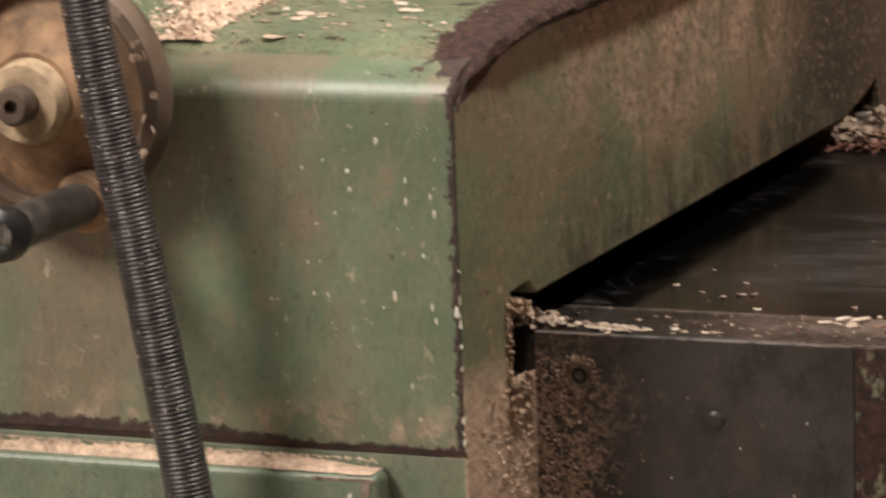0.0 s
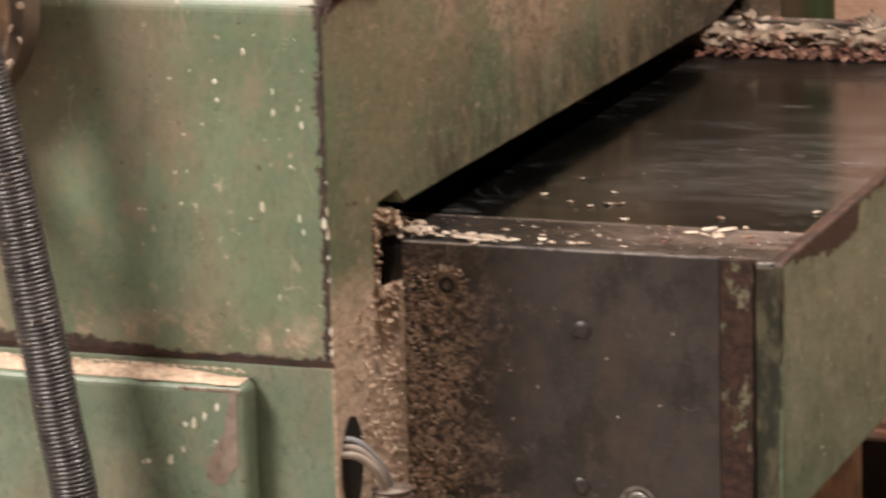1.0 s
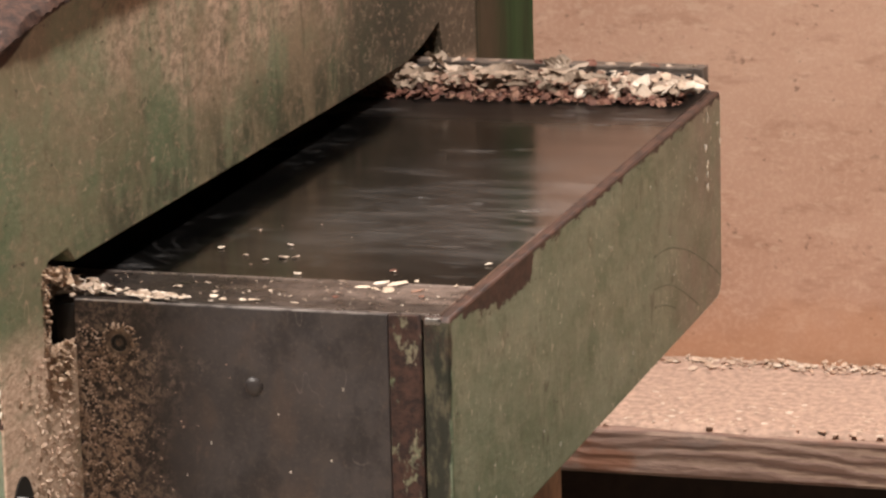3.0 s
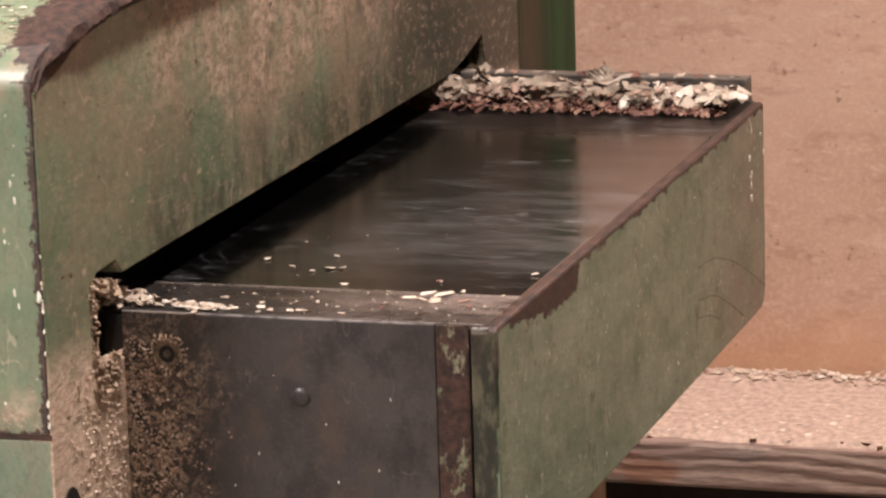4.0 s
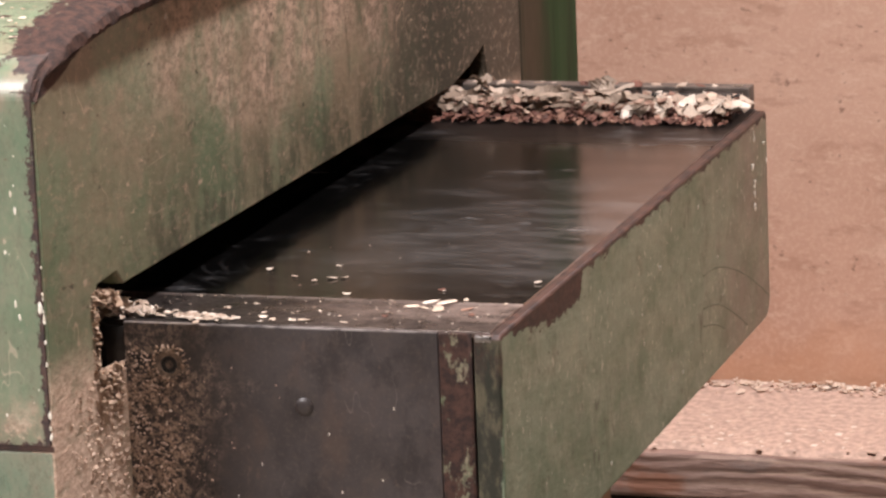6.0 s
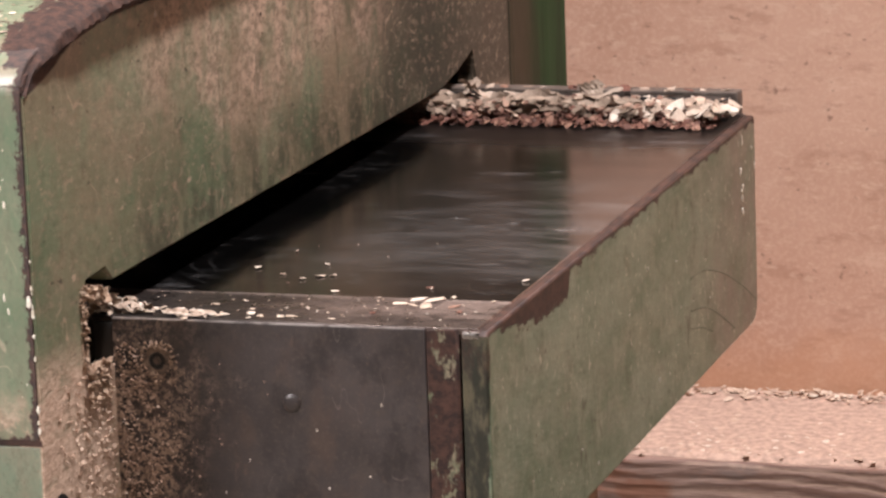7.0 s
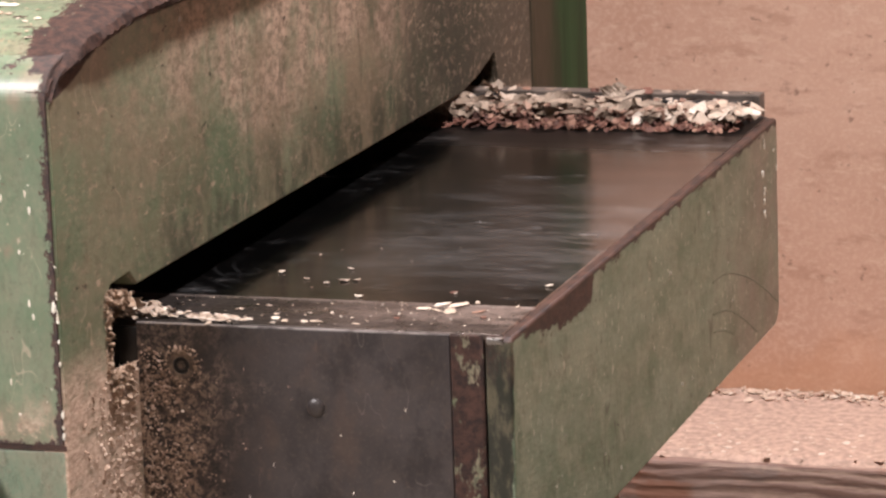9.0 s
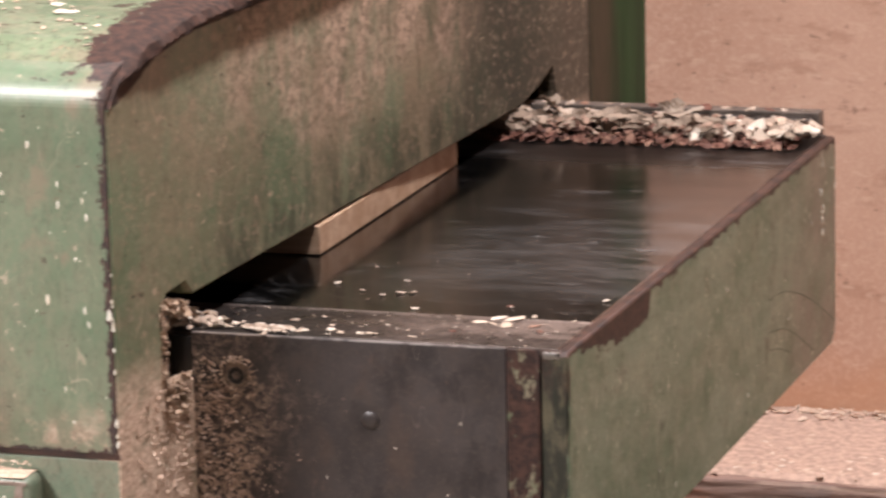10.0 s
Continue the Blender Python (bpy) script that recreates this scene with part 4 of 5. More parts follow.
part("end_ring", lathe([(0.0085, 0.092), (0.0135, 0.090), (0.0150, 0.096), (0.0142, 0.104), (0.0100, 0.107), (0.0085, 0.104), (0.0085, 0.092)], G, (0, -1, 0), 32), M_GUM, wheel, "black rubber end ring")
part("end_screw", lathe([(0.0085, 0.094), (0.0085, 0.0985), (0.0060, 0.1000), (0.0, 0.1000)], G, (0, -1, 0), 24), M_STEEL, wheel)

# corrugated hose in front of the cover
hose = thing("corrugated_hose", (-0.36, -0.20, 0.42), "black corrugated plastic hose hanging before the cover", "hose")
part("hose_tube", tube([(-0.420, -0.180, 1.30), (-0.403, -0.180, 1.13), (-0.3935, -0.180, 1.055), (-0.3815, -0.180, 0.985), (-0.3695, -0.180, 0.925), (-0.358, -0.180, 0.860), (-0.3465, -0.180, 0.792), (-0.335, -0.180, 0.70), (-0.325, -0.18, 0.40)], 0.0128, 22, None, 370, 0.0010), M_RIB, hose)
part("clip", lathe([(0.0132, -0.006), (0.0145, -0.006), (0.0145, 0.006), (0.0132, 0.006)], (-0.4195, -0.180, 1.292), (0, 0, 1), 24), M_GUM, hose)

# cable that leaves the column
cable = thing("cable_outlet", (XW, -0.085, 0.72), "grey cables leaving a dark hole into a ribbed sleeve", "cable")
hole = lathe([(0, -0.001), (0.0150, -0.001), (0.0152, 0.0008), (0, 0.0008)], (XW, -0.085, 0.0), (1, 0, 0), 28)
for v in hole.verts:
    v.co.z = 0.745 + v.co.z * 1.75
part("opening", hole, M_BLACK, cable, "dark oval cable opening")
part("sleeve", tube([(XW + 0.020, -0.078, 0.731), (XW + 0.020, -0.078, 0.66), (XW + 0.019, -0.078, 0.56), (XW + 0.018, -0.078, 0.44)], 0.0112, 18, None, 70, 0.0012), M_GREYRIB, cable, "dusty ribbed cable sleeve")
for k, (dy, mat) in enumerate(((-0.004, M_WIRE), (0.0, M_WIRE), (0.004, M_BLUEWIRE))):
    part("wire", tube([(XW - 0.006, -0.098 + dy * 0.5, 0.752 + 0.004 * k), (XW + 0.006, -0.094 + dy * 0.6, 0.753 + 0.003 * k), (XW + 0.015, -0.086 + dy, 0.744), (XW + 0.018, -0.079 + dy, 0.728), (XW + 0.019, -0.078 + dy, 0.70)], 0.0023, 8), mat, cable)

# ---- the board that is fed through ----
board = thing("pine_board", (-0.90, 0.351, TOP), "planed pine board fed out under the planer head", "board")
part("plank", box((-1.45, 0.204, TOP), (-0.90, 0.498, TOP + 0.0178), 0.0006, 1), M_BOARD, board)

# ---- shavings, chips and dust ----
M_CAKE = chip_material("caked sawdust", (0.25, 0.165, 0.112), (0.36, 0.25, 0.175), (0.50, 0.375, 0.28))
M_BEDCHIP = chip_material("pale bed chip", (0.42, 0.33, 0.255), (0.54, 0.43, 0.345), (0.66, 0.57, 0.48))
M_SHELFCHIP = chip_material("shelf flake", (0.48, 0.33, 0.255), (0.62, 0.46, 0.365), (0.76, 0.64, 0.54))
M_SEAMCHIP = chip_material("fine pale sawdust", (0.56, 0.40, 0.30), (0.66, 0.50, 0.39), (0.78, 0.66, 0.55))

def add_chip(bm, at, size, flat=0.35, lean=0.5, tilt=0.0):
    """An irregular flat flake."""
    n = rng.choice((5, 6, 7))
    turn = Euler((rng.uniform(-lean, lean) + tilt, rng.uniform(-lean, lean), rng.uniform(-0.6, 0.6))).to_matrix() @ Euler((0, 0, rng.uniform(0, 6.28))).to_matrix()
    long, thick = rng.uniform(0.35, 1.0), rng.uniform(0.0002, 0.0005)
    outline = []
    for k in range(n):
        a = 2 * math.pi * k / n + rng.uniform(-0.3, 0.3)
        r = size * rng.uniform(0.32, 0.55)
        outline.append(Vector((r * math.cos(a), r * long * math.sin(a), flat * size * rng.uniform(-0.12, 0.12))))
    lo = [bm.verts.new(Vector(at) + turn @ p) for p in outline]
    hi = [bm.verts.new(Vector(at) + turn @ (p * 0.92 + Vector((0, 0, thick)))) for p in outline]
    bm.faces.new(lo[::-1])
    bm.faces.new(hi)
    for k in range(n):
        bm.faces.new((lo[k], lo[(k + 1) % n], hi[(k + 1) % n], hi[k]))


def add_curl(bm, at, length, width, bend, turn):
    """A thin curled planer shaving: a bent ribbon with a little thickness and a twist."""
    n, thick = 11, 0.00022
    m = turn.to_matrix()
    rows = []
    for k in range(n + 1):
        s = k / n - 0.5
        a = s * bend
        r = length / max(abs(bend), 0.2)
        p = Vector((r * math.sin(a), 0, r * (math.cos(a) - math.cos(bend / 2))))
        nrm = Vector((math.sin(a), 0, math.cos(a)))
        w = width * (0.72 + 0.28 * math.cos(s * 2.6)) * (1 + 0.25 * math.sin(17 * s + length * 900))
        tw = Matrix.Rotation(s * 2.2 + 0.25 * math.sin(11 * s + width * 3000), 3, "X")
        e = tw @ Vector((0, w / 2, 0))
        near, past = e * rng.uniform(0.35, 1.5), e * rng.uniform(0.35, 1.5)
        rows.append([bm.verts.new(Vector(at) + m @ (p + side_of + o * nrm * thick)) for side_of, o in ((-near, 0), (past, 0), (past, 1), (-near, 1))])
    for a, b in zip(rows, rows[1:]):
        for j in range(4):
            bm.faces.new((a[j], b[j], b[(j + 1) % 4], a[(j + 1) % 4]))
    bm.faces.new(rows[0])
    bm.faces.new(rows[-1][::-1])


def add_lump(bm, at, size):
    made = bmesh.ops.create_icosphere(bm, subdivisions=1, radius=size / 2, matrix=Matrix.Translation(at))
    for v in made["verts"]:
        v.co += Vector((rng.uniform(-1, 1), rng.uniform(-1, 1), rng.uniform(-1, 1))) * size * 0.16


def litter(name, pieces, material, label, category, fill):
    """One object of loose stuff, filled in small portions."""
    verts, faces = [], []
    for k in range(0, pieces, 60):
        bm = bmesh.new()
        for j in range(k, min(k + 60, pieces)):
            fill(bm, j)
        first = len(verts)
        for i, v in enumerate(bm.verts):
            v.index = i
        verts += [tuple(v.co) for v in bm.verts]
        faces += [[first + v.index for v in f.verts] for f in bm.faces]
        bm.free()
    me = bpy.data.meshes.new(name)
    me.from_pydata(verts, [], faces)
    me.materials.append(material)
    return tagged(new(name, me), label, category, kind="stuff")


# ridge of shavings on the far edge of the bed
def ridge_red(bm, j):
    x = rng.uniform(-0.262, -0.014)
    y = rng.triangular(0.588, 0.645, 0.606)
    h = 0.010 * math.exp(-((y - 0.618) / 0.018) ** 2)
    add_chip(bm, (x, y, TOP + 0.0008 + rng.uniform(0, 1) * h), rng.uniform(0.002, 0.0085) * (1.9 if rng.random() < 0.12 else 1), 0.9, 0.5, rng.uniform(-0.2, 0.8))


def ridge_pale(bm, j):
    x = rng.choice((rng.uniform(-0.25, -0.175), rng.uniform(-0.13, -0.085), rng.uniform(-0.085, -0.016)))
    add_chip(bm, (x, rng.uniform(0.600, 0.640), TOP + 0.004 + rng.uniform(0, 0.007)), rng.uniform(0.006, 0.016), 1.2, 0.6, rng.uniform(0.1, 1.0))


def ridge_mixed(bm, j):
    add_chip(bm, (rng.uniform(-0.25, -0.014), rng.uniform(0.600, 0.645), TOP + rng.uniform(0.006, 0.014)), rng.uniform(0.003, 0.011), 0.9, 0.6, rng.uniform(0.0, 1.2))


litter("mixed_chips", 260, M_MIXCHIP, "mixed brown and pale chips on the heap", "wood chips", ridge_mixed)
litter("bark_chips", 1500, M_REDCHIP, "reddish bark chips heaped along the bed's far edge", "wood chips", ridge_red)
litter("pale_chips", 110, M_SHAVE, "pale wood chips heaped along the bed's far edge", "wood chips", ridge_pale)
for k in range(62):
    # long ribbons lie mostly along the edge, thickest beside the head and in the middle
    x = rng.choice((rng.gauss(-0.205, 0.022), rng.gauss(-0.120, 0.024), rng.uniform(-0.235, -0.030)))
    x = min(max(x, -0.240), -0.028)
    bm = bmesh.new()
    at = Vector((x, rng.uniform(0.602, 0.640), TOP + rng.uniform(0.006, 0.015) * (0.75 if x > -0.075 else 1.0)))
    add_curl(bm, (0, 0, 0), rng.uniform(0.014, 0.042), rng.uniform(0.0025, 0.0070), rng.uniform(0.2, 1.6), Euler((rng.uniform(-0.1, 1.2), rng.gauss(0, 0.22), rng.gauss(0, 0.40))))
    ob = tagged(part("wood_shaving", bm, M_SHAVE, flat=True), "pale curled wood shaving on the heap", "wood shaving", "shavings on the heap")
    ob.location = at
for x, y, size, rot in ((-0.202, 0.630, 0.034, (0.3, -0.85, 0.1)), (-0.193, 0.632, 0.036, (0.2, 0.80, 0.3)), (-0.188, 0.628, 0.024, (0.4, 0.95, 0.1)), (-0.118, 0.634, 0.024, (0.5, -1.1, 0.2)), (-0.104, 0.636, 0.034, (0.6, 1.25, -0.2)), (-0.112, 0.632, 0.030, (0.5, -0.9, 0.4)),
                     (-0.160, 0.624, 0.046, (0.5, -0.22, 0.1)), (-0.092, 0.622, 0.044, (0.6, 0.12, -0.1)), (-0.150, 0.616, 0.040, (0.7, -0.15, 0.15)), (-0.215, 0.615, 0.038, (0.6, -0.10, 0.1))):
    bm = bmesh.new()
    add_curl(bm, (0, 0, 0), size, 0.0075, 0.6, Euler(rot))
    ob = tagged(part("wood_shaving", bm, M_SHAVE, flat=True), "long pale wood shaving standing out of the heap", "wood shaving", "shavings on the heap")
    ob.location = (x, y, TOP + 0.013)


def end_flakes(bm, j):
    # broad pale flakes towards the open end, some lying over the rail
    x = -0.086 + 0.080 * rng.random() ** 0.8
    add_chip(bm, (x, rng.uniform(0.600, 0.652), TOP + rng.uniform(0.006, 0.013)), rng.uniform(0.007, 0.019), 1.6, 0.5, rng.uniform(0.2, 0.9))


litter("pale_flakes", 46, M_CHIP, "broad pale flakes at the open end of the heap", "wood chips", end_flakes)
for x in (-0.20, -0.19, -0.175, -0.16, -0.15, -0.135, -0.12, -0.105, -0.095, -0.08, -0.06, -0.052, -0.045, -0.03, -0.022):
    bm = bmesh.new()
    add_chip(bm, (0, 0, 0), rng.uniform(0.008, 0.014), 0.5, 0.3)
    ob = tagged(part("wood_chip", bm, M_REDCHIP if int(-x * 1000) % 2 else M_CHIP), "wood chip on the dark lip rail", "wood chip", "chips on the rail")
    ob.location = (x + rng.uniform(-0.006, 0.006), 0.653, 0.8672)

# splinters caught under the rolled edge of the head
for at, size, turn in (((-0.216, 0.081, 1.01), 0.009, (1.3, 1.35, 1.4)), ((-0.217, 0.086, 1.002), 0.008, (1.5, 1.0, 1.5)), ((-0.217, -0.058, 1.014), 0.006, (1.4, 1.5, 1.5))):
    bm = bmesh.new()
    add_curl(bm, (0, 0, 0), size, 0.0016, 0.7, Euler(turn))
    ob = tagged(part("splinter", bm, M_CHIP, flat=True), "pale wood splinter caught on the green face", "splinter", "splinters on the head")
    ob.location = at

# clump of dust and chips where the bed enters the head
def corner_clump(bm, j):
    s = rng.random()
    add_chip(bm, (-0.234 + 0.030 * s, 0.010 + 0.006 * s + rng.uniform(-0.008, 0.012), TOP + 0.0008 + rng.random() * 0.014 * (1 - s) ** 1.5), rng.uniform(0.004, 0.013), 0.7, 1.0)


def clump_left(bm, j):
    if j % 3:
        add_chip(bm, (XW + rng.uniform(-0.003, 0.0015), rng.uniform(-0.045, -0.037), rng.uniform(0.829, 0.876)), rng.uniform(0.0015, 0.005), 0.8, 1.2)
    else:
        s = rng.random()
        add_chip(bm, (XW - 0.003 + rng.uniform(-0.006, 0.003), -0.036 + 0.036 * s, 0.8735 - 0.010 * s + rng.uniform(-0.005, 0.003)), rng.uniform(0.003, 0.009), 0.9, 1.2)


def ledge_smear(bm, j):
    add_chip(bm, (rng.gauss(-0.178, 0.014), rng.gauss(0.014, 0.004), TOP + 0.0004 + rng.random() * 0.0010), rng.uniform(0.003, 0.010), 0.3, 0.08)


litter("chip_clump", 90, M_CHIP, "clump of pale chips where the bed enters the head", "wood chips", corner_clump)
litter("dust_clump", 330, M_CAKE, "brown sawdust clump in the notch of the head", "sawdust", clump_left)
litter("smeared_sawdust", 70, M_CHIP, "flattened pale sawdust on the bed's edge", "sawdust", ledge_smear)

# loose chips on bed and ledge: x, y, size, tall
for x, y, size, kind in ((-0.171, 0.179, 0.0042, 0), (-0.141, 0.146, 0.0048, 0), (-0.179, 0.132, 0.0050, 0), (-0.158, 0.117, 0.0055, 0), (-0.143, 0.108, 0.0052, 0), (-0.135, 0.116, 0.0075, 0), (-0.128, 0.118, 0.0070, 0),
                         (-0.114, 0.079, 0.0085, 0), (-0.013, 0.120, 0.0055, 0), (-0.062, 0.096, 0.0080, 1), (-0.041, 0.073, 0.0060, 0), (-0.034, 0.051, 0.0105, 1), (-0.067, 0.055, 0.0120, 0), (-0.051, 0.050, 0.0170, 0), (-0.058, 0.052, 0.0130, 0),
                         (-0.050, 0.067, 0.0160, 0), (-0.060, 0.066, 0.0110, 0), (-0.016, 0.066, 0.0050, 0), (-0.145, 0.028, 0.0060, 0), (-0.135, 0.013, 0.0100, 0), (-0.117, 0.014, 0.0100, 0), (-0.123, 0.013, 0.0070, 0), (-0.115, 0.036, 0.0045, 0),
                         (-0.093, 0.013, 0.0050, 0), (-0.164, 0.049, 0.0055, 0), (-0.170, 0.037, 0.0080, 0), (-0.156, 0.047, 0.0040, 0), (-0.028, 0.040, 0.0075, 1), (-0.100, 0.026, 0.0035, 0), (-0.075, 0.030, 0.0040, 1)):
    bm = bmesh.new()
    add_chip(bm, (0, 0, 0), size, 0.4, 0.12)
    ob = tagged(part("wood_chip", bm, M_REDCHIP if kind else M_BEDCHIP), "small wood chip lying on the planer bed", "wood chip", "chips on the bed")
    ob.location = (x, y, TOP + 0.0004)

# caked sawdust on the column and on the side plate
def cake_column(bm, j):
    y = rng.triangular(-0.085, 0.0, -0.012)
    z = 0.828 - 0.22 * rng.random()
    size = rng.uniform(0.0008, 0.0024)
    if j % 2:
        add_lump(bm, (XW - 0.0003, y, z), size * 0.7)
    else:
        add_chip(bm, (XW + 0.0002, y, z), size * 1.8, 0.5, 1.3)


def cake_plate(bm, j):
    x = -0.2165 + abs(rng.gauss(0, 0.022))
    z = 0.838 - 0.25 * rng.random() ** 0.8
    if noise.noise(Vector((x * 70, 2, z * 55))) < -0.12:
        x -= 0.35 * (x + 0.2165)
    size = rng.uniform(0.0006, 0.0017) * (1 if x < -0.185 else 0.6)
    if j % 3:
        add_chip(bm, (x, -0.0004, z), size * 1.7, 0.6, 0.8, 1.57)
    else:
        add_lump(bm, (x, -0.0001, z), size)


def screw_dust(bm, j):
    a, r = rng.uniform(0, 6.28), rng.gauss(0.0096, 0.0013)
    add_lump(bm, (-0.192 + r * math.cos(a), -0.0008 - rng.random() * 0.0008, 0.826 + r * math.sin(a)), rng.uniform(0.0008, 0.0022))


litter("caked_sawdust", 2600, M_SAWDUST, "caked brown sawdust on the column of the head", "sawdust", cake_column)
litter("screw_sawdust", 70, M_CAKE, "brown sawdust packed round the screw head", "sawdust", screw_dust)
litter("clinging_sawdust", 2300, M_SAWDUST, "brown sawdust clinging to the dark side plate", "sawdust", cake_plate)
cap = bmesh.new()
for k in range(240):
    at = (XW + rng.uniform(-0.002, 0.0035), rng.uniform(-0.043, -0.008), 0.8290 - 0.022 * rng.random() ** 1.6)
    if k % 4:
        add_chip(cap, at, rng.uniform(0.002, 0.006), 0.8, 1.0)
    else:
        add_lump(cap, at, rng.uniform(0.0015, 0.0035))
tagged(part("sawdust_ledge", cap, M_CAKE), "heap of sawdust on a ledge below the notch", "sawdust", kind="stuff")

# chips on top of the head, on the door's upper edge and on the shelf
def heap_top(bm, j):
    s = rng.random() ** 0.8
    c = Vector((-0.392 - 0.02 * s, -0.078 + 0.20 * s, 0))
    w = 0.010 + 0.022 * s
    add_chip(bm, (c.x + rng.gauss(0, w), max(c.y + rng.gauss(0, 0.016), -0.079), 1.0150 + 0.150 * min(max(c.y + 0.088, 0), 0.1) + 0.002 + abs(rng.gauss(0, 0.005))), rng.uniform(0.0012, 0.0055), 0.4, 0.6)


def scatter_top(bm, j):
    x, y = rng.uniform(-0.41, -0.245), rng.uniform(-0.070, 0.22)
    z = float(np.interp(y, [c[0] for c in crest], [c[1] for c in crest])) + 0.0013 + 0.0012 * (x + 0.5) / 0.252
    add_chip(bm, (x, y, z), rng.uniform(0.0015, 0.006) * (2.4 if rng.random() < 0.35 else 1), 0.2, 0.06)


def seam_dust(bm, j):
    x = rng.uniform(-0.55, -0.268)
    y = rng.triangular(0.0005, 0.018, 0.008)
    add_chip(bm, (x, YP - y, 0.7957 + 0.0056 * max(1 - ((y - 0.0090) / 0.0088) ** 2, 0) + rng.random() * 0.0006), rng.uniform(0.0008, 0.0030), 0.4, 0.5)


def shelf_chip(bm, j):
    y = 1.145 - 0.19 * rng.random() ** 1.3
    add_chip(bm, (rng.uniform(-0.35, 0.75), y, 0.5188 + rng.random() * 0.0006), rng.uniform(0.003, 0.010), 0.2, 0.10)


def shelf_heap(bm, j):
    add_chip(bm, (rng.uniform(-0.35, 0.75), 1.1435 - abs(rng.gauss(0, 0.012)), 0.5225 + abs(rng.gauss(0, 0.0022))), rng.uniform(0.002, 0.009) * (1.6 if rng.random() < 0.08 else 1), 0.7, 0.30)


def mound(name, run, width, height, ground, label):
    """A soft ridge of dust along a run of places, with a lumpy, crumbly surface."""
    bm, rows, n = bmesh.new(), [], 220
    across = (Vector(run[1]) - Vector(run[0])).cross(Vector((0, 0, 1))).normalized()
    for i in range(n + 1):
        s = i / n
        c = Vector(run[0]).lerp(Vector(run[1]), s)
        w = width[0] + (width[1] - width[0]) * s
        row = []
        for k in range(19):
            u = k / 9 - 1
            p = c + across * u * w * (1 + 0.30 * noise.noise(Vector((s * 22, 2 * (u > 0), 3))))
            grain = 0.8 + 0.5 * noise.noise(Vector((p.x * 60, p.y * 60, 1))) + 0.30 * noise.noise(Vector((p.x * 330, p.y * 330, 4)))
            row.append(bm.verts.new((p.x, p.y, ground(p.y) + max(1 - u * u, 0) ** 0.7 * min(1, 6 * s + 0.15, 6 * (1 - s) + 0.1) * height * grain)))
        rows.append(row)
    for a, b in zip(rows, rows[1:]):
        for k in range(18):
            bm.faces.new((a[k], a[k + 1], b[k + 1], b[k]))
    bmesh.ops.recalc_face_normals(bm, faces=bm.faces)
    return tagged(part(name, bm, M_HEAPDUST), label, "sawdust", kind="stuff")


def top_of_head(y):
    return 1.0302 if y > 0.012 else 1.0150 + (y + 0.088) * 0.150


M_HEAPDUST = plain("packed pale sawdust", (0.60, 0.44, 0.33), 0.9, 0, 0.28, 260)
mound("sawdust_mound", ((-0.392, -0.070, 0), (-0.405, 0.14, 0)), (0.016, 0.036), 0.011, top_of_head, "packed pale sawdust heaped on the head")
mound("sawdust_bank", ((-0.60, YP - 0.0075, 0), (-0.266, YP - 0.0095, 0)), (0.0055, 0.0092), 0.0060, lambda y: 0.7954, "packed pale sawdust on the door's upper edge")


def rim_chip(bm, j):
    a = rng.uniform(-0.9, 1.0)
    r = rng.uniform(0.0585, 0.0675)
    add_chip(bm, (WC.x + r * math.cos(a), WC.y - 0.0145, WC.z + r * math.sin(a)), rng.uniform(0.0025, 0.0075), 0.3, 0.2, 1.57)


def hose_chip(bm, j):
    z = rng.uniform(0.72, 1.08)
    x = float(np.interp(z, (0.70, 0.792, 0.860, 0.925, 0.985, 1.055, 1.13), (-0.335, -0.3465, -0.358, -0.3695, -0.3815, -0.3935, -0.403)))
    a = rng.uniform(-1.3, 1.3)
    add_chip(bm, (x + 0.0130 * math.sin(a), -0.180 - 0.0130 * math.cos(a), z), rng.uniform(0.0010, 0.0028), 0.3, 0.3, 1.57)


litter("rim_chips", 16, M_SEAMCHIP, "pale chips caught on the rim of the hand wheel", "wood chips", rim_chip)
litter("hose_dust", 60, M_CHIP, "pale dust specks on the corrugated hose", "sawdust", hose_chip)
litter("sawdust_heap", 2600, M_SEAMCHIP, "heap of pale sawdust and chips on the head", "sawdust", heap_top)
litter("scattered_chips", 200, M_SEAMCHIP, "pale chips scattered over the green top", "wood chips", scatter_top)
litter("seam_sawdust", 600, M_SEAMCHIP, "line of sawdust on the door's upper edge", "sawdust", seam_dust)
litter("shelf_sawdust", 1700, M_SHELFCHIP, "sawdust and small chips strewn over the shelf", "sawdust", shelf_chip)
litter("shelf_chips", 1300, M_SEAMCHIP, "pale chips heaped along the wall on the shelf", "wood chips", shelf_heap)

# dried flecks on the side cover and along its edge
def fleck(x, z, size, tall):
    bm = bmesh.new()
    add_lump(bm, (0, 0, 0), size)
    ob = part("fleck", bm, M_FLECK, cover, shift=False)
    ob.matrix_basis = Matrix.Translation(Vector((x, YP, z)) - base_of(cover)) @ Matrix.Diagonal((0.75, 0.3, tall, 1))


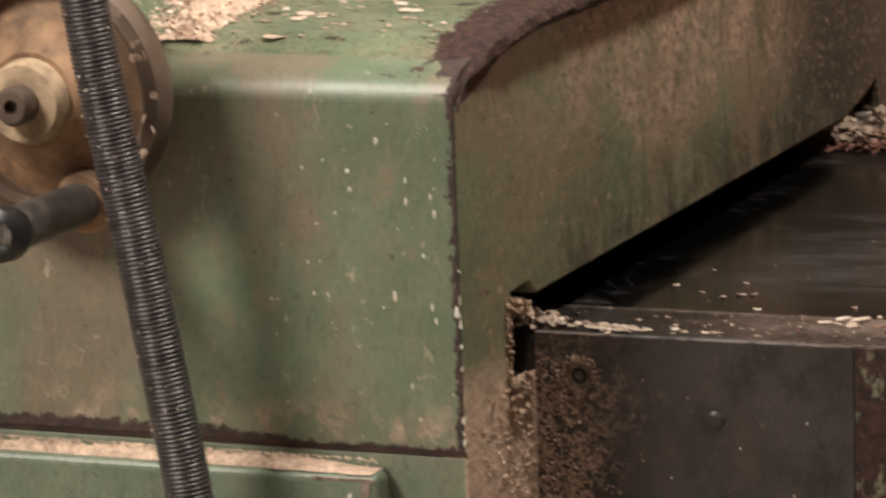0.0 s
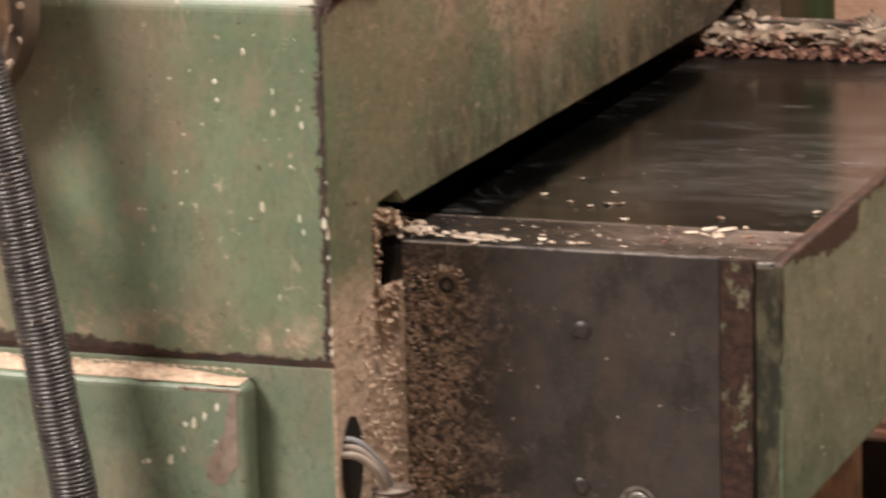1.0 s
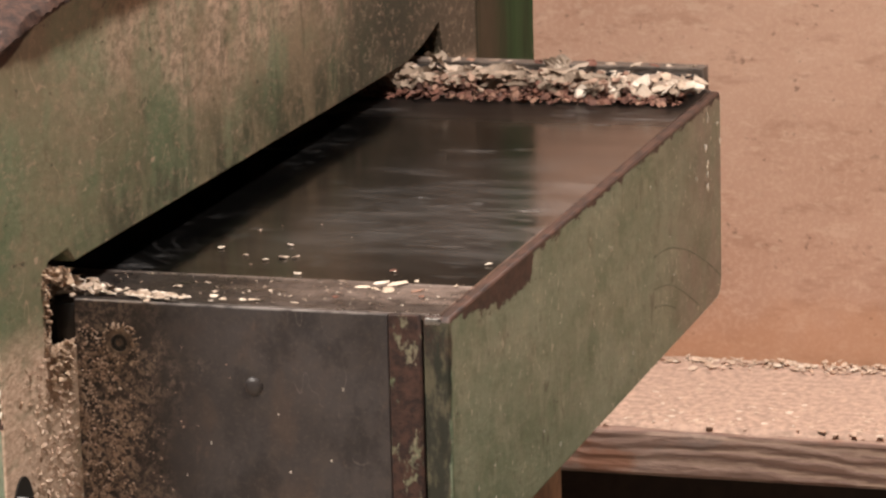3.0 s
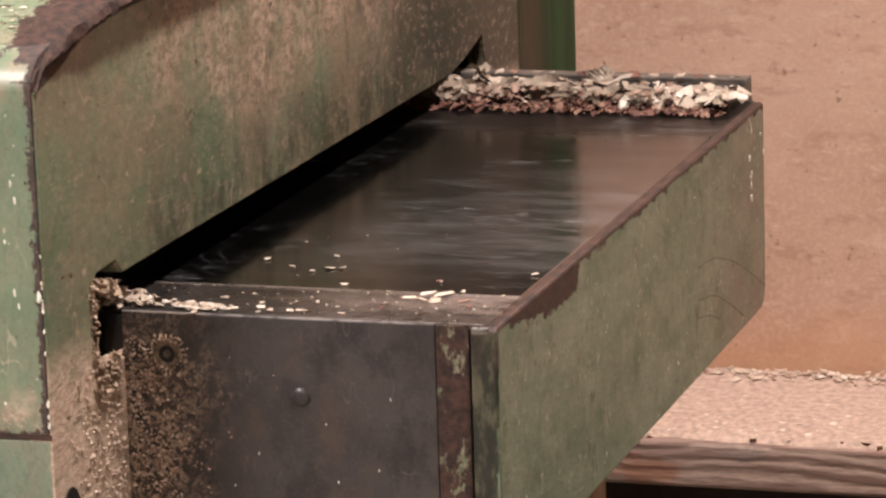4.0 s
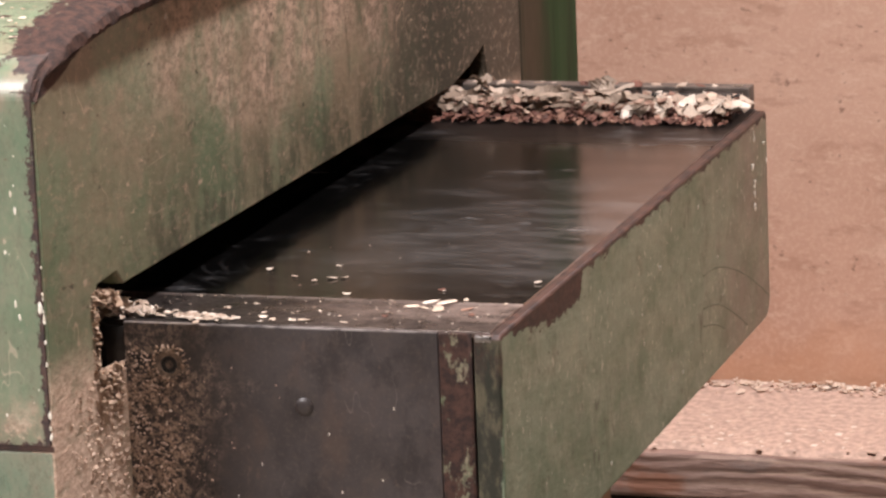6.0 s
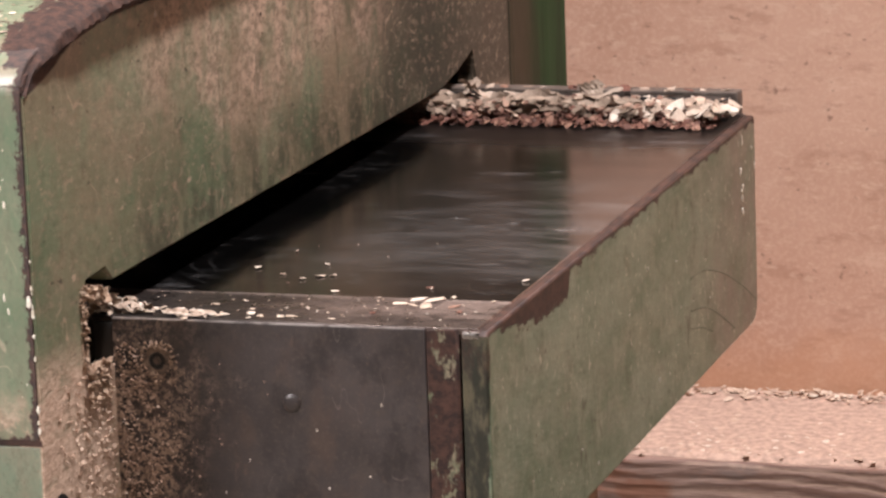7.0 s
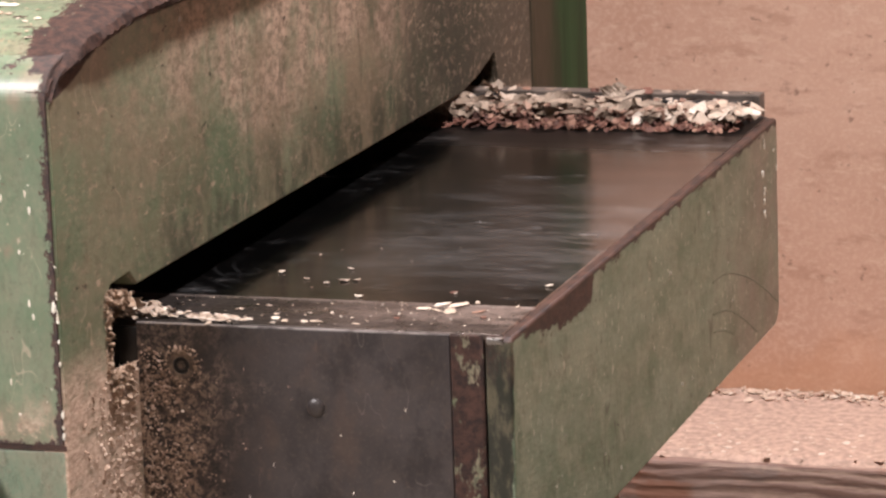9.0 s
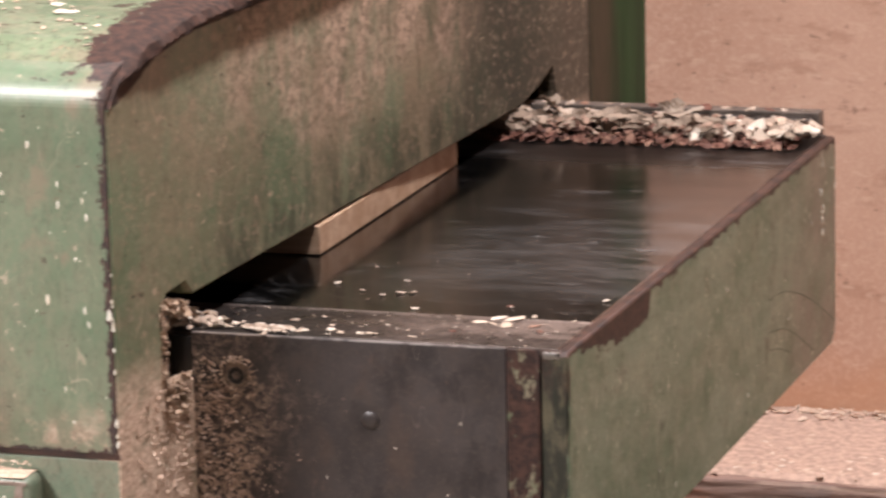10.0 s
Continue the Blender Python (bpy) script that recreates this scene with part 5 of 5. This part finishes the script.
for x, z, size in ((-0.264, 0.973, 0.0036), (-0.281, 0.956, 0.0030), (-0.280, 0.946, 0.0028), (-0.307, 0.957, 0.0020), (-0.289, 0.933, 0.0018), (-0.239, 0.912, 0.0024), (-0.263, 0.883, 0.0018),
                   (-0.303, 0.889, 0.0022), (-0.295, 0.889, 0.0022), (-0.306, 0.906, 0.0018), (-0.299, 0.907, 0.0018), (-0.244, 0.823, 0.0018), (-0.328, 0.885, 0.0018), (-0.300, 0.927, 0.0014)):
    fleck(x, z, size, 1.1)
for x, z, size in ((-0.248, 0.952, 0.0018), (-0.248, 0.941, 0.0022), (-0.234, 0.944, 0.0020), (-0.232, 0.935, 0.0022), (-0.256, 0.890, 0.0036), (-0.235, 0.884, 0.0022), (-0.233, 0.877, 0.0022), (-0.248, 0.841, 0.0020), (-0.221, 0.882, 0.0034)):
    fleck(x, z, size, 2.2)
for k in range(16):
    fleck(rng.uniform(-0.33, -0.224), rng.uniform(0.815, 0.985), rng.choice((0.0008, 0.0011, 0.0014)), rng.choice((1.0, 1.4)))
for k in range(16):
    fleck(XW - 0.0012, rng.uniform(0.81, 0.91), rng.choice((0.0012, 0.0018, 0.0026)), rng.choice((1.0, 1.6)))
for k in range(14):
    bm = bmesh.new()
    add_lump(bm, (0, 0, 0), rng.choice((0.0014, 0.0022, 0.0034)))
    ob = part("fleck", bm, M_FLECK, lower, shift=False)
    ob.matrix_basis = Matrix.Translation(Vector((rng.uniform(-0.325, -0.268), YP - 0.020, rng.uniform(0.745, 0.785))) - base_of(lower)) @ Matrix.Diagonal((0.8, 0.3, rng.choice((1.0, 1.8)), 1))
END_FLECKS = [(0.618, 0.840), (0.619, 0.836), (0.613, 0.818), (0.619, 0.806), (0.617, 0.803), (0.618, 0.798), (0.617, 0.790), (0.619, 0.787), (0.656, 0.814), (0.648, 0.828)]
for k in range(60):
    y, z = END_FLECKS[k] if k < len(END_FLECKS) else (rng.uniform(0.03, 0.60), rng.uniform(0.712, 0.825))
    bm = bmesh.new()
    add_lump(bm, (0, 0, 0), rng.choice((0.0026, 0.0036)) if k < len(END_FLECKS) else rng.choice((0.0009, 0.0014, 0.0020)))
    ob = part("fleck", bm, M_FLECK, end, shift=False)
    ob.matrix_basis = Matrix.Translation(Vector((0.0002, y, z)) - base_of(end)) @ Matrix.Diagonal((0.25, 1.3 if k < len(END_FLECKS) else 0.9, rng.choice((1.0, 1.8)), 1))

for x, z in ((-0.100, 0.790), (-0.062, 0.806), (-0.094, 0.757), (-0.140, 0.771), (-0.070, 0.765), (-0.155, 0.752)):
    bm = bmesh.new()
    add_lump(bm, (0, 0, 0), rng.choice((0.0010, 0.0016)))
    ob = part("fleck", bm, M_FLECK, side, shift=False)
    ob.matrix_basis = Matrix.Translation(Vector((x, 0.0, z)) - base_of(side)) @ Matrix.Diagonal((0.6, 0.3, rng.choice((1.0, 2.6)), 1))


def crumbs(bm, j):
    y = rng.uniform(0.004, 0.068) if j % 12 else rng.uniform(0.07, 0.22)
    add_chip(bm, (rng.uniform(-0.215, -0.012), y, TOP + 0.0002), rng.uniform(0.0008, 0.0024), 0.3, 0.15)


litter("ledge_crumbs", 95, M_CHIP, "fine pale crumbs on the bed and its edge", "sawdust", crumbs)


def motions():
    rows = [(0.0, -0.82), (8.6, -0.82), (8.8, -0.79), (9.0, -0.70), (9.4, -0.51), (9.7, -0.366), (9.8, -0.316), (9.9, -0.264), (9.95, -0.234), (10.0, -0.220)]
    walk(board, [(t, pose(x, 0.351, TOP + 0.0002, 0, 0, 1.6)) for t, x in rows])


motions()
